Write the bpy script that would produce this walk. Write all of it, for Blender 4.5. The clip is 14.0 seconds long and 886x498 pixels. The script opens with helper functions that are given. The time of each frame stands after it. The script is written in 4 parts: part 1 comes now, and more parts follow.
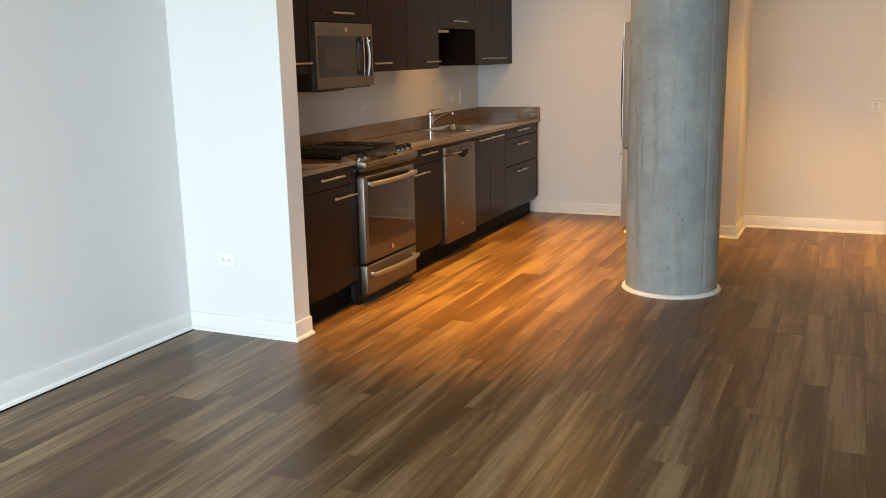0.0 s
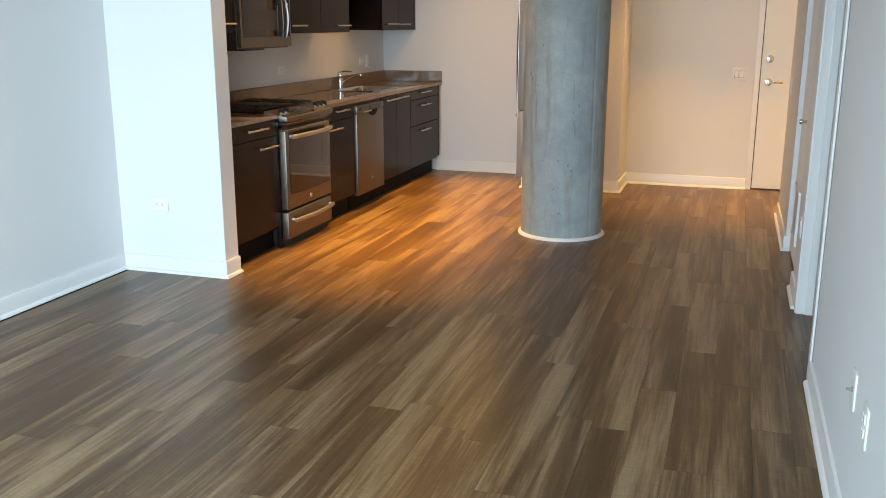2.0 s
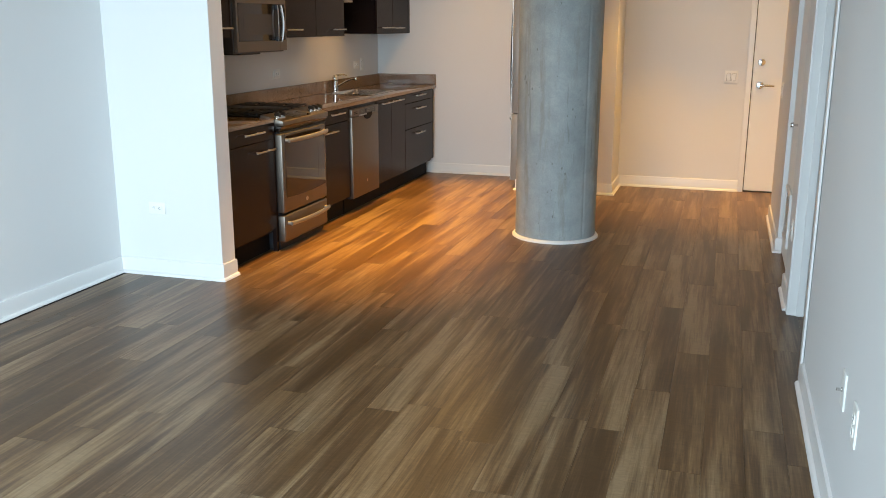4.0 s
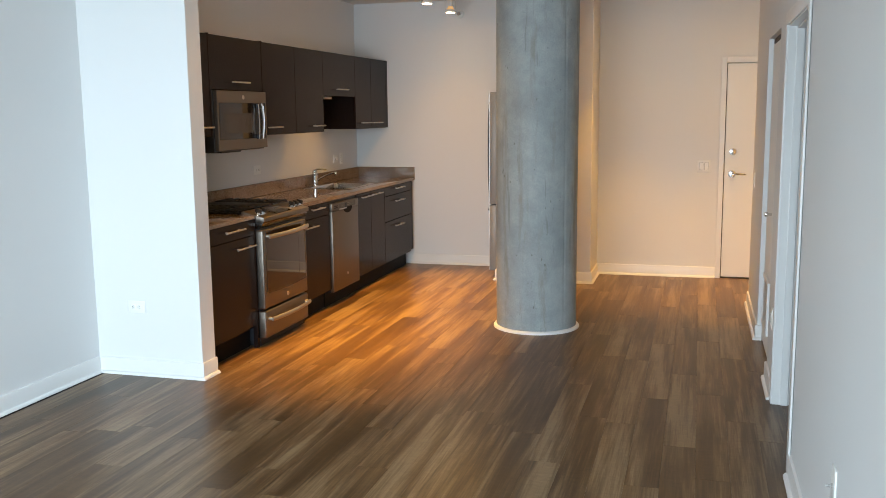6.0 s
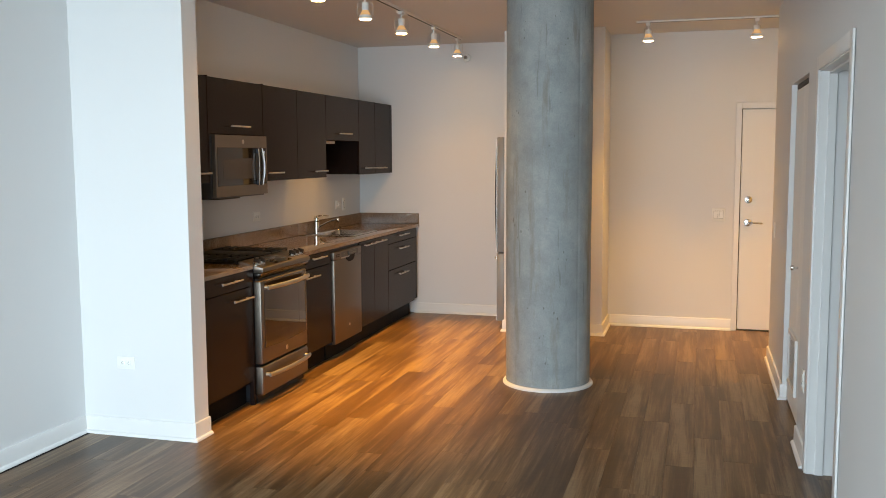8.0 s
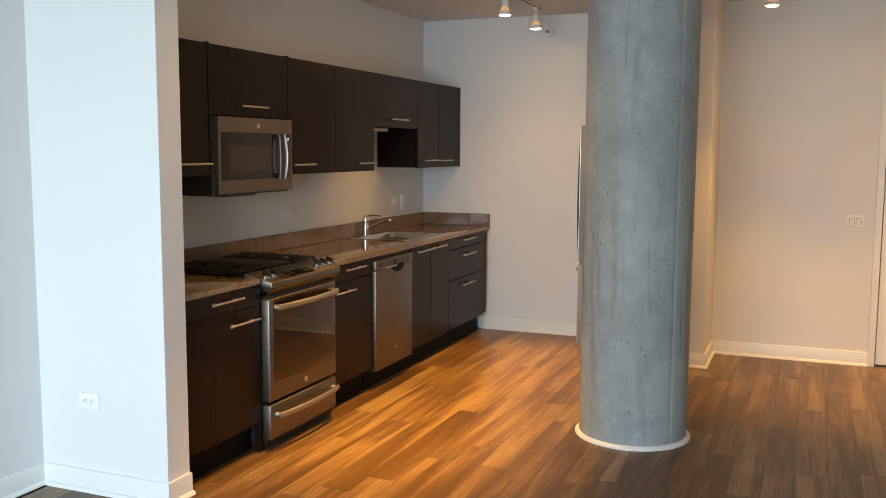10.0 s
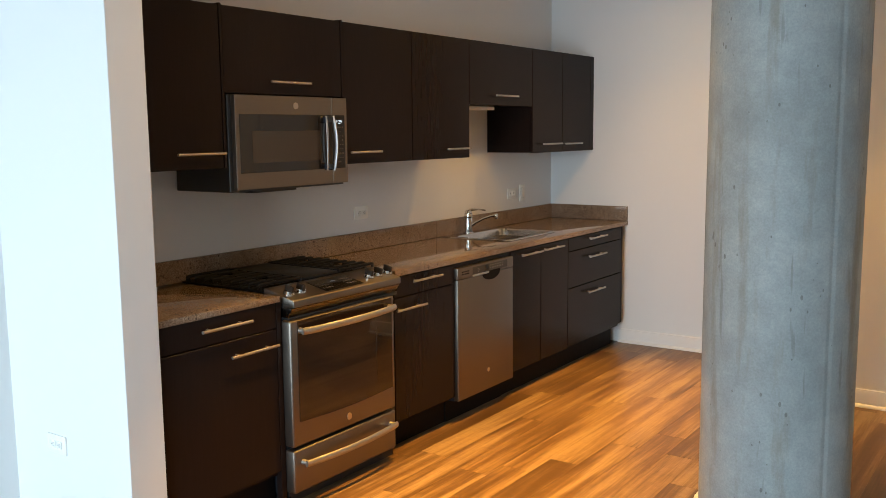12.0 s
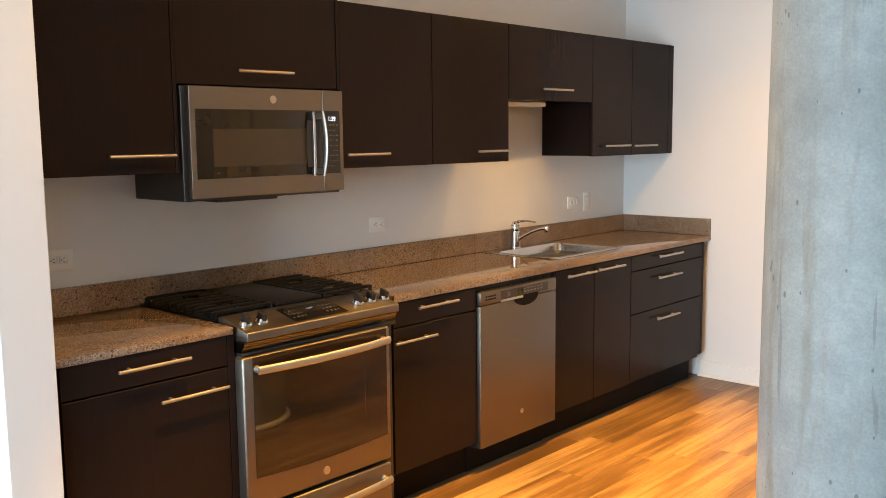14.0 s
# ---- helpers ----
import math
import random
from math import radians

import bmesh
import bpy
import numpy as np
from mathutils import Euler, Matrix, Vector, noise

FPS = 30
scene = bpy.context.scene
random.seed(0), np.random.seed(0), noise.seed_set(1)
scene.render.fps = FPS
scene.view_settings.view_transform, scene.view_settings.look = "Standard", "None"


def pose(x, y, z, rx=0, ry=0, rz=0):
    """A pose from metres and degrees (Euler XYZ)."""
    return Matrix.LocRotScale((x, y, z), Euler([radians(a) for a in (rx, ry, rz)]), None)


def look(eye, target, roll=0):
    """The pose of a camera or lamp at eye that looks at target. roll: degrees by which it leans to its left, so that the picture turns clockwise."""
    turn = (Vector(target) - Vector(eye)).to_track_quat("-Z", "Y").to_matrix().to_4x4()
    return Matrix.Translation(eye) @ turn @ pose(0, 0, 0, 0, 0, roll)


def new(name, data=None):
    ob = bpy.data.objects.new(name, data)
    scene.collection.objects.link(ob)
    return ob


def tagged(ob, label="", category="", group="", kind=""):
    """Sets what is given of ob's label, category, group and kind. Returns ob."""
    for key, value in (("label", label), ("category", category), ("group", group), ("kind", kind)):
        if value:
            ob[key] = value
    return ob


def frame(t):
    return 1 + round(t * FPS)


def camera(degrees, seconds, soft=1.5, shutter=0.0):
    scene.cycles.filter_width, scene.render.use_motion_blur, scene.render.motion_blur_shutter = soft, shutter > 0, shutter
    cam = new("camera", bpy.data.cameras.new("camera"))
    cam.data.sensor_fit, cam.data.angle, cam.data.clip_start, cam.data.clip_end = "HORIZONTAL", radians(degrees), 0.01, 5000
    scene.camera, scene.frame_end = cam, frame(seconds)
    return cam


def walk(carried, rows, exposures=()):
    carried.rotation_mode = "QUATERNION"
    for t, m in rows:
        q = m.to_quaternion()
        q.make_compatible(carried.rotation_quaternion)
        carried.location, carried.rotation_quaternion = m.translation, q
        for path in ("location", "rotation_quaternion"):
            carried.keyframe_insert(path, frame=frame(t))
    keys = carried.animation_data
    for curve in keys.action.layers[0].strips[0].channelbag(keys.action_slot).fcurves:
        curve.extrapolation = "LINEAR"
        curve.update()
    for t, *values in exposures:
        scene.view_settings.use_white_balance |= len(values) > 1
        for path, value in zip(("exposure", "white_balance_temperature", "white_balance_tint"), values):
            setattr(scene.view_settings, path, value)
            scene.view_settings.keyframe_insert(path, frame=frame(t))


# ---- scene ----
cam = camera(52.1, 14.0, soft=0.9)
PATH = [
    (0, (0.06, -0.032, 1.525), (-0.751, 1.747, 1.104), -1.3),
    (0.5, (0.084, -0.249, 1.552), (-0.599, 1.589, 1.159), -1.2),
    (1, (0.055, -0.459, 1.536), (-0.54, 1.407, 1.133), -0.6),
    (1.5, (0.117, -0.586, 1.523), (-0.474, 1.275, 1.093), -0.4),
    (2, (0.171, -0.649, 1.506), (-0.416, 1.199, 1.018), 0.1),
    (4.5, (0.171, -0.695, 1.532), (-0.395, 1.162, 1.052), -0.1),
    (5, (0.161, -0.689, 1.547), (-0.391, 1.191, 1.147), -0.3),
    (5.5, (0.152, -0.698, 1.571), (-0.389, 1.198, 1.235), -0.5),
    (6, (0.155, -0.699, 1.572), (-0.383, 1.204, 1.273), -0.6),
    (6.5, (0.15, -0.694, 1.589), (-0.383, 1.216, 1.329), -0.4),
    (7, (0.126, -0.69, 1.609), (-0.406, 1.226, 1.396), -0.3),
    (9.5, (-0.098, 0.521, 1.565), (-0.751, 2.4, 1.358), -0.2),
    (10, (-0.105, 0.861, 1.567), (-0.853, 2.703, 1.348), 0.3),
    (10.5, (-0.117, 1.199, 1.585), (-0.916, 3.019, 1.359), 0.4),
    (11, (-0.069, 1.534, 1.567), (-1.015, 3.279, 1.322), -0.2),
    (11.5, (-0.029, 1.816, 1.575), (-1.082, 3.496, 1.312), -0.3),
    (12, (-0.047, 2.111, 1.569), (-1.176, 3.742, 1.311), -0.6),
    (12.5, (-0.048, 2.417, 1.568), (-1.303, 3.954, 1.311), -0.5),
    (13, (-0.019, 2.68, 1.548), (-1.322, 4.176, 1.298), -0.8),
    (13.5, (-0.059, 2.876, 1.524), (-1.383, 4.356, 1.284), -0.9),
    (14, (-0.101, 2.994, 1.545), (-1.443, 4.456, 1.297), -0.6),
]
EXPOSURES = [(0.0, -0.12, 7000, 13), (1.0, -0.07, 6500, 10), (2.0, -0.07, 6280, 9), (5.0, -0.10, 6350, 10), (7.0, -0.11, 6600, 12), (9.5, -0.22, 6700, 12),
             (10.0, -0.20, 6600, 11), (11.5, -0.08, 6250, 9), (12.0, 0.00, 6250, 9), (13.0, 0.28, 6250, 9), (14.0, 0.72, 6300, 10)]
walk(cam, [(t, look(eye, target, roll)) for t, eye, target, roll in PATH], EXPOSURES)

# ---- light ----
world = bpy.data.worlds.new("sky")
scene.world = world
world.use_nodes = True
wn = world.node_tree.nodes
sky = wn.new("ShaderNodeTexSky")
sky.sky_type, sky.sun_disc = "NISHITA", False
sky.sun_elevation, sky.sun_rotation = radians(40), radians(200)
world.node_tree.links.new(sky.outputs[0], wn["Background"].inputs[0])
wn["Background"].inputs[1].default_value = 0.10

DAY = 310.0          # window light
SPOT_K = 520.0       # kitchen track lamps
SPILL = 25.0         # their wide spill
SPOT_H = 158.0       # hall track lamps
SPILL_H = 18.0       # their wide spill
WARM = (1.0, 0.475, 0.058)


def area_lamp(name, m, sx, sy, power, colour):
    d = bpy.data.lights.new(name, "AREA")
    d.shape, d.size, d.size_y, d.energy, d.color = "RECTANGLE", sx, sy, power, colour
    d.spread = radians(140)
    ob = new(name, d)
    ob.matrix_world = m
    return ob


def spot_lamp(name, m, power, colour, degrees, blend, radius=0.03):
    d = bpy.data.lights.new(name, "SPOT")
    d.energy, d.color, d.spot_size, d.spot_blend, d.shadow_soft_size = power, colour, radians(degrees), blend, radius
    ob = new(name, d)
    ob.matrix_world = m
    return ob


# ---- materials ----
def material(name):
    m = bpy.data.materials.new(name)
    m.use_nodes = True
    nt = m.node_tree
    return m, nt, nt.nodes["Principled BSDF"]


def node(nt, kind, **values):
    n = nt.nodes.new(kind)
    for k, v in values.items():
        n.inputs[k].default_value = v
    return n


def ramp(nt, stops):
    r = nt.nodes.new("ShaderNodeValToRGB")
    while len(r.color_ramp.elements) < len(stops):
        r.color_ramp.elements.new(0.5)
    for e, (p, c) in zip(r.color_ramp.elements, stops):
        e.position, e.color = p, (*c, 1)
    return r


def mix(nt, a, b, fac, kind="MIX"):
    n = nt.nodes.new("ShaderNodeMix")
    n.data_type, n.blend_type = "RGBA", kind
    for sock, v in ((n.inputs[0], fac), (n.inputs[6], a), (n.inputs[7], b)):
        if isinstance(v, bpy.types.NodeSocket):
            nt.links.new(v, sock)
        elif isinstance(v, tuple):
            sock.default_value = (*v, 1)
        else:
            sock.default_value = v
    return n.outputs[2]


def coords(nt, scale=(1, 1, 1), kind="Object"):
    tc = nt.nodes.new("ShaderNodeTexCoord")
    mp = nt.nodes.new("ShaderNodeMapping")
    mp.inputs["Scale"].default_value = scale
    nt.links.new(tc.outputs[kind], mp.inputs[0])
    return mp


def noise_tex(nt, vec, scale, detail=4.0, rough=0.55, distort=0.0):
    n = node(nt, "ShaderNodeTexNoise", Scale=scale, Detail=detail, Roughness=rough, Distortion=distort)
    nt.links.new(vec, n.inputs["Vector"])
    return n.outputs[0]


def bump(nt, bsdf, height, strength, distance=0.002):
    b = node(nt, "ShaderNodeBump", Strength=strength, Distance=distance)
    nt.links.new(height, b.inputs["Height"])
    nt.links.new(b.outputs[0], bsdf.inputs["Normal"])


def math_node(nt, op, a, b=None, c=None):
    n = nt.nodes.new("ShaderNodeMath")
    n.operation = op
    for i, v in enumerate((a, b, c)):
        if v is None:
            continue
        if isinstance(v, bpy.types.NodeSocket):
            nt.links.new(v, n.inputs[i])
        else:
            n.inputs[i].default_value = v
    return n.outputs[0]


def plain(name, colour, rough=0.5, metal=0.0, vary=0.06, scale=8.0, bumpy=0.0, coat=0.0, stretch=(1, 1, 1)):
    m, nt, b = material(name)
    mp = coords(nt, stretch)
    big = noise_tex(nt, mp.outputs[0], scale * 0.15, 3)
    fine = noise_tex(nt, mp.outputs[0], scale * 4, 5)
    c = mix(nt, tuple(x * (1 - vary) for x in colour), tuple(min(1, x * (1 + vary)) for x in colour), big)
    c = mix(nt, c, fine, vary * 0.6, "OVERLAY")
    nt.links.new(c, b.inputs["Base Color"])
    r = math_node(nt, "MULTIPLY_ADD", fine, 0.12, rough - 0.06)
    nt.links.new(r, b.inputs["Roughness"])
    b.inputs["Metallic"].default_value = metal
    b.inputs["Coat Weight"].default_value = coat
    if bumpy:
        bump(nt, b, fine, bumpy, 0.001)
    return m


def wall_paint(name, colour):
    m, nt, b = material(name)
    mp = coords(nt)
    big = noise_tex(nt, mp.outputs[0], 0.7, 3)
    roll = noise_tex(nt, mp.outputs[0], 260, 2, 0.6)
    c = mix(nt, tuple(x * 0.97 for x in colour), colour, big)
    nt.links.new(c, b.inputs["Base Color"])
    b.inputs["Roughness"].default_value = 0.55
    b.inputs["Specular IOR Level"].default_value = 0.35
    bump(nt, b, roll, 0.12, 0.001)
    return m


def vinyl_wood():
    m, nt, b = material("floor_wood")
    info = nt.nodes.new("ShaderNodeObjectInfo")
    tc = nt.nodes.new("ShaderNodeTexCoord")
    shift = nt.nodes.new("ShaderNodeCombineXYZ")
    for i, k in enumerate((37.0, 91.0, 53.0)):
        nt.links.new(math_node(nt, "MULTIPLY", info.outputs["Random"], k), shift.inputs[i])
    add = nt.nodes.new("ShaderNodeVectorMath")
    nt.links.new(tc.outputs["Object"], add.inputs[0])
    nt.links.new(shift.outputs[0], add.inputs[1])

    def stretched(sx, sy, scale, detail, distort=0.0):
        mp = nt.nodes.new("ShaderNodeMapping")
        mp.inputs["Scale"].default_value = (sx, sy, 1)
        nt.links.new(add.outputs[0], mp.inputs[0])
        return noise_tex(nt, mp.outputs[0], scale, detail, 0.6, distort)

    streak = stretched(8.5, 0.65, 1.0, 3, 0.4)
    fine = stretched(32, 1.0, 1.2, 4, 0.2)
    cloud = stretched(3.0, 1.1, 1.0, 2)
    grain = stretched(60, 2.0, 2.4, 6, 0.3)
    cross = stretched(9, 34, 2.2, 5, 1.2)
    tone = math_node(nt, "MULTIPLY_ADD", streak, 1.28, math_node(nt, "MULTIPLY_ADD", info.outputs["Random"], 0.18, -0.585))
    tone = math_node(nt, "MULTIPLY_ADD", fine, 0.66, tone)
    tone = math_node(nt, "MULTIPLY_ADD", grain, 0.60, math_node(nt, "SUBTRACT", tone, 0.325))
    r = ramp(nt, [(0.22, (0.028, 0.017, 0.0105)), (0.38, (0.070, 0.043, 0.0255)), (0.50, (0.139, 0.090, 0.050)), (0.70, (0.268, 0.196, 0.117))])
    nt.links.new(tone, r.inputs[0])
    red = mix(nt, r.outputs[0], (0.170, 0.093, 0.034), math_node(nt, "MULTIPLY", cloud, 0.62))
    c = mix(nt, red, cross, 0.34, "OVERLAY")
    nt.links.new(c, b.inputs["Base Color"])
    nt.links.new(math_node(nt, "MULTIPLY_ADD", grain, 0.16, 0.24), b.inputs["Roughness"])
    b.inputs["Specular IOR Level"].default_value = 0.22
    bump(nt, b, grain, 0.2, 0.0008)
    return m


def concrete():
    m, nt, b = material("concrete")
    mp = coords(nt)
    big = noise_tex(nt, mp.outputs[0], 2.2, 5, 0.6)
    mid = noise_tex(nt, mp.outputs[0], 9, 6, 0.65)
    fine = noise_tex(nt, mp.outputs[0], 120, 4, 0.7)
    long = coords(nt, (5, 5, 0.8))
    drip = noise_tex(nt, long.outputs[0], 2.0, 5, 0.6)
    r = ramp(nt, [(0.32, (0.225, 0.250, 0.255)), (0.50, (0.300, 0.335, 0.340)), (0.66, (0.39, 0.42, 0.42))])
    nt.links.new(math_node(nt, "MULTIPLY_ADD", mid, 0.45, math_node(nt, "MULTIPLY", big, 0.55)), r.inputs[0])
    stain = ramp(nt, [(0.56, (0, 0, 0)), (0.70, (1, 1, 1))])
    nt.links.new(drip, stain.inputs[0])
    c = mix(nt, r.outputs[0], (0.20, 0.185, 0.14), math_node(nt, "MULTIPLY", stain.outputs[0], 0.65))
    # air holes
    tall = coords(nt, (1, 1, 0.55))
    v = node(nt, "ShaderNodeTexVoronoi", Scale=30.0, Randomness=1.0)
    nt.links.new(tall.outputs[0], v.inputs["Vector"])
    rare = noise_tex(nt, mp.outputs[0], 5.0, 3)
    rad = math_node(nt, "MULTIPLY", math_node(nt, "MAXIMUM", math_node(nt, "SUBTRACT", rare, 0.47), 0.0), 0.85)
    hole = math_node(nt, "LESS_THAN", v.outputs["Distance"], rad)
    c = mix(nt, c, (0.10, 0.10, 0.09), math_node(nt, "MULTIPLY", hole, 0.65))
    crackv = coords(nt, (26, 26, 2.2))
    crack = noise_tex(nt, crackv.outputs[0], 1.0, 3, 0.5, 0.3)
    line = ramp(nt, [(0.66, (0, 0, 0)), (0.69, (1, 1, 1))])
    nt.links.new(crack, line.inputs[0])
    c = mix(nt, c, (0.13, 0.13, 0.115), math_node(nt, "MULTIPLY", line.outputs[0], 0.4))
    pale = ramp(nt, [(0.60, (0, 0, 0)), (0.78, (1, 1, 1))])
    nt.links.new(noise_tex(nt, coords(nt, (3, 3, 1.2)).outputs[0], 1.7, 4, 0.7), pale.inputs[0])
    c = mix(nt, c, (0.40, 0.42, 0.41), math_node(nt, "MULTIPLY", pale.outputs[0], 0.5))
    nt.links.new(mix(nt, c, fine, 0.30, "OVERLAY"), b.inputs["Base Color"])
    nt.links.new(math_node(nt, "MULTIPLY_ADD", mid, 0.25, 0.5), b.inputs["Roughness"])
    bump(nt, b, math_node(nt, "SUBTRACT", math_node(nt, "MULTIPLY_ADD", fine, 0.3, mid), math_node(nt, "MULTIPLY", hole, 1.5)), 0.35, 0.003)
    return m


def granite():
    m, nt, b = material("granite")
    mp = coords(nt)
    v = node(nt, "ShaderNodeTexVoronoi", Scale=250.0)
    nt.links.new(mp.outputs[0], v.inputs["Vector"])
    v2 = node(nt, "ShaderNodeTexVoronoi", Scale=85.0)
    nt.links.new(mp.outputs[0], v2.inputs["Vector"])
    cloud = noise_tex(nt, mp.outputs[0], 7, 4, 0.6)
    sep = nt.nodes.new("ShaderNodeSeparateColor")
    nt.links.new(v.outputs["Color"], sep.inputs[0])
    r = ramp(nt, [(0.0, (0.065, 0.046, 0.035)), (0.16, (0.115, 0.078, 0.054)), (0.42, (0.185, 0.132, 0.092)), (0.75, (0.255, 0.193, 0.142)), (1.0, (0.34, 0.28, 0.22))])
    nt.links.new(math_node(nt, "MULTIPLY_ADD", sep.outputs[0], 0.75, math_node(nt, "MULTIPLY_ADD", cloud, 0.6, -0.2)), r.inputs[0])
    sep2 = nt.nodes.new("ShaderNodeSeparateColor")
    nt.links.new(v2.outputs["Color"], sep2.inputs[0])
    dark = math_node(nt, "GREATER_THAN", sep2.outputs[1], 0.88)
    spot = math_node(nt, "MULTIPLY", dark, math_node(nt, "LESS_THAN", v2.outputs["Distance"], 0.38))
    nt.links.new(mix(nt, r.outputs[0], (0.04, 0.025, 0.02), math_node(nt, "MULTIPLY", spot, 0.8)), b.inputs["Base Color"])
    b.inputs["Roughness"].default_value = 0.055
    return m


def cabinet_wood():
    m, nt, b = material("espresso")
    mp = coords(nt, (14, 14, 1.0))
    g = noise_tex(nt, mp.outputs[0], 6, 6, 0.65, 0.3)
    big = noise_tex(nt, coords(nt).outputs[0], 1.6, 2)
    r = ramp(nt, [(0.3, (0.0098, 0.0062, 0.0056)), (0.7, (0.0140, 0.0088, 0.0079))])
    nt.links.new(math_node(nt, "MULTIPLY_ADD", big, 0.3, math_node(nt, "MULTIPLY", g, 0.7)), r.inputs[0])
    nt.links.new(r.outputs[0], b.inputs["Base Color"])
    nt.links.new(math_node(nt, "MULTIPLY_ADD", g, 0.04, 0.24), b.inputs["Roughness"])
    b.inputs["Specular IOR Level"].default_value = 0.12
    bump(nt, b, g, 0.008, 0.0004)
    return m


def steel(name, colour, rough=0.28, stretch=(1, 1, 60)):
    m, nt, b = material(name)
    mp = coords(nt, stretch)
    g = noise_tex(nt, mp.outputs[0], 14, 4, 0.6)
    big = noise_tex(nt, coords(nt).outputs[0], 2.0, 2)
    nt.links.new(mix(nt, tuple(c * 0.92 for c in colour), tuple(min(1, c * 1.06) for c in colour), g), b.inputs["Base Color"])
    nt.links.new(math_node(nt, "MULTIPLY_ADD", g, 0.10, math_node(nt, "MULTIPLY_ADD", big, 0.06, rough - 0.08)), b.inputs["Roughness"])
    b.inputs["Metallic"].default_value = 1.0
    b.inputs["Anisotropic"].default_value = 0.4
    return m


def glossy(name, colour, rough, spec):
    """Smooth dark glass with a faint film of dust."""
    m, nt, b = material(name)
    dust = noise_tex(nt, coords(nt).outputs[0], 9, 4, 0.6)
    nt.links.new(mix(nt, colour, tuple(c * 1.6 for c in colour), dust), b.inputs["Base Color"])
    nt.links.new(math_node(nt, "MULTIPLY_ADD", dust, 0.03, rough - 0.015), b.inputs["Roughness"])
    b.inputs["Specular IOR Level"].default_value = spec
    return m


def glow(name, colour, strength):
    m, nt, b = material(name)
    b.inputs["Base Color"].default_value = (0.02, 0.02, 0.02, 1)
    b.inputs["Emission Color"].default_value = (*colour, 1)
    b.inputs["Emission Strength"].default_value = strength
    return m


WHITE_WALL = wall_paint("wall_paint", (0.73, 0.735, 0.735))
CEIL_PAINT = wall_paint("ceiling_paint", (0.70, 0.68, 0.655))
TRIM = plain("trim_paint", (0.75, 0.75, 0.745), 0.34, vary=0.02, scale=5)
DOOR_WHITE = plain("door_paint", (0.78, 0.775, 0.755), 0.4, vary=0.02, scale=3)
PLATE = plain("plate_plastic", (0.80, 0.80, 0.77), 0.35, vary=0.02)
SLOT = plain("dark_slot", (0.03, 0.03, 0.03), 0.6)
FLOOR = vinyl_wood()
CONCRETE = concrete()
GRANITE = granite()
ESPRESSO = cabinet_wood()
TOE = plain("toe_kick", (0.008, 0.006, 0.005), 0.55)
TOE.node_tree.nodes["Principled BSDF"].inputs["Specular IOR Level"].default_value = 0.08
SLATE = steel("slate_steel", (0.195, 0.168, 0.143), 0.42)
SLATE_SIDE = plain("appliance_side", (0.018, 0.020, 0.025), 0.35)
FRIDGE_EDGE = plain("fridge_door_edge", (0.23, 0.24, 0.25), 0.4, vary=0.04)
STAINLESS = steel("stainless", (0.50, 0.48, 0.46), 0.30, (30, 0.6, 30))
BAR = steel("brushed_nickel", (0.43, 0.415, 0.40), 0.42, (40, 4, 40))
CHROME = steel("chrome", (0.66, 0.65, 0.64), 0.14, (1, 1, 1))
BASIN = steel("sink_steel", (0.47, 0.455, 0.44), 0.22, (8, 8, 1))
GLASS_BLACK = glossy("black_glass", (0.010, 0.009, 0.009), 0.035, 0.42)
GLASS_OVEN = glossy("oven_glass", (0.012, 0.007, 0.005), 0.025, 0.55)
SCREEN = plain("oven_screen", (0.030, 0.023, 0.017), 0.20, vary=0.05)
IRON = plain("cast_iron", (0.010, 0.010, 0.011), 0.46, vary=0.2, bumpy=0.3)
IRON.node_tree.nodes["Principled BSDF"].inputs["Specular IOR Level"].default_value = 0.15
ENAMEL = plain("black_enamel", (0.006, 0.006, 0.006), 0.25)
ENAMEL.node_tree.nodes["Principled BSDF"].inputs["Specular IOR Level"].default_value = 0.06
BLACK = plain("black_plastic", (0.013, 0.013, 0.014), 0.4)
PRINT = plain("grey_print", (0.075, 0.070, 0.062), 0.5)
KNOB_DARK = plain("knob_bronze", (0.05, 0.04, 0.032), 0.3, metal=0.6)
FASCIA = plain("polished_slate", (0.17, 0.155, 0.14), 0.16, metal=1.0, vary=0.03)
POCKET = plain("pocket_dark", (0.008, 0.006, 0.005), 0.5)
POCKET.node_tree.nodes["Principled BSDF"].inputs["Specular IOR Level"].default_value = 0.06
MOUNT = plain("handle_block", (0.020, 0.028, 0.042), 0.2)
KEY_PRINT = plain("pale_print", (0.20, 0.19, 0.17), 0.5)
KEY_FIELD = steel("key_field", (0.10, 0.090, 0.078), 0.34)
BADGE = steel("badge", (0.55, 0.50, 0.45), 0.3, (1, 1, 1))
LAMP_WHITE = plain("lamp_white", (0.78, 0.77, 0.74), 0.4, vary=0.02)
WIRE = plain("lamp_yoke", (0.62, 0.60, 0.56), 0.3, metal=0.5)
AMBER = glow("bulb_neck", (1.0, 0.58, 0.24), 0.75)
BULB = glow("bulb_face", (1.0, 0.60, 0.24), 110.0)
DIGITS = glow("clock_digits", (0.75, 0.88, 1.0), 1.6)
DIM = glow("range_digits", (0.8, 0.85, 0.9), 0.35)
PORCELAIN = plain("diffuser_white", (0.75, 0.73, 0.68), 0.35, vary=0.02)

# ---- mesh helpers ----
ORIGIN = {}


def thing(name, at, label, category, group="", kind=""):
    ob = new(name)
    ob.empty_display_size = 0.1
    ob.location = at
    ORIGIN[ob.name] = Vector(at)
    return tagged(ob, label, category, group, kind)


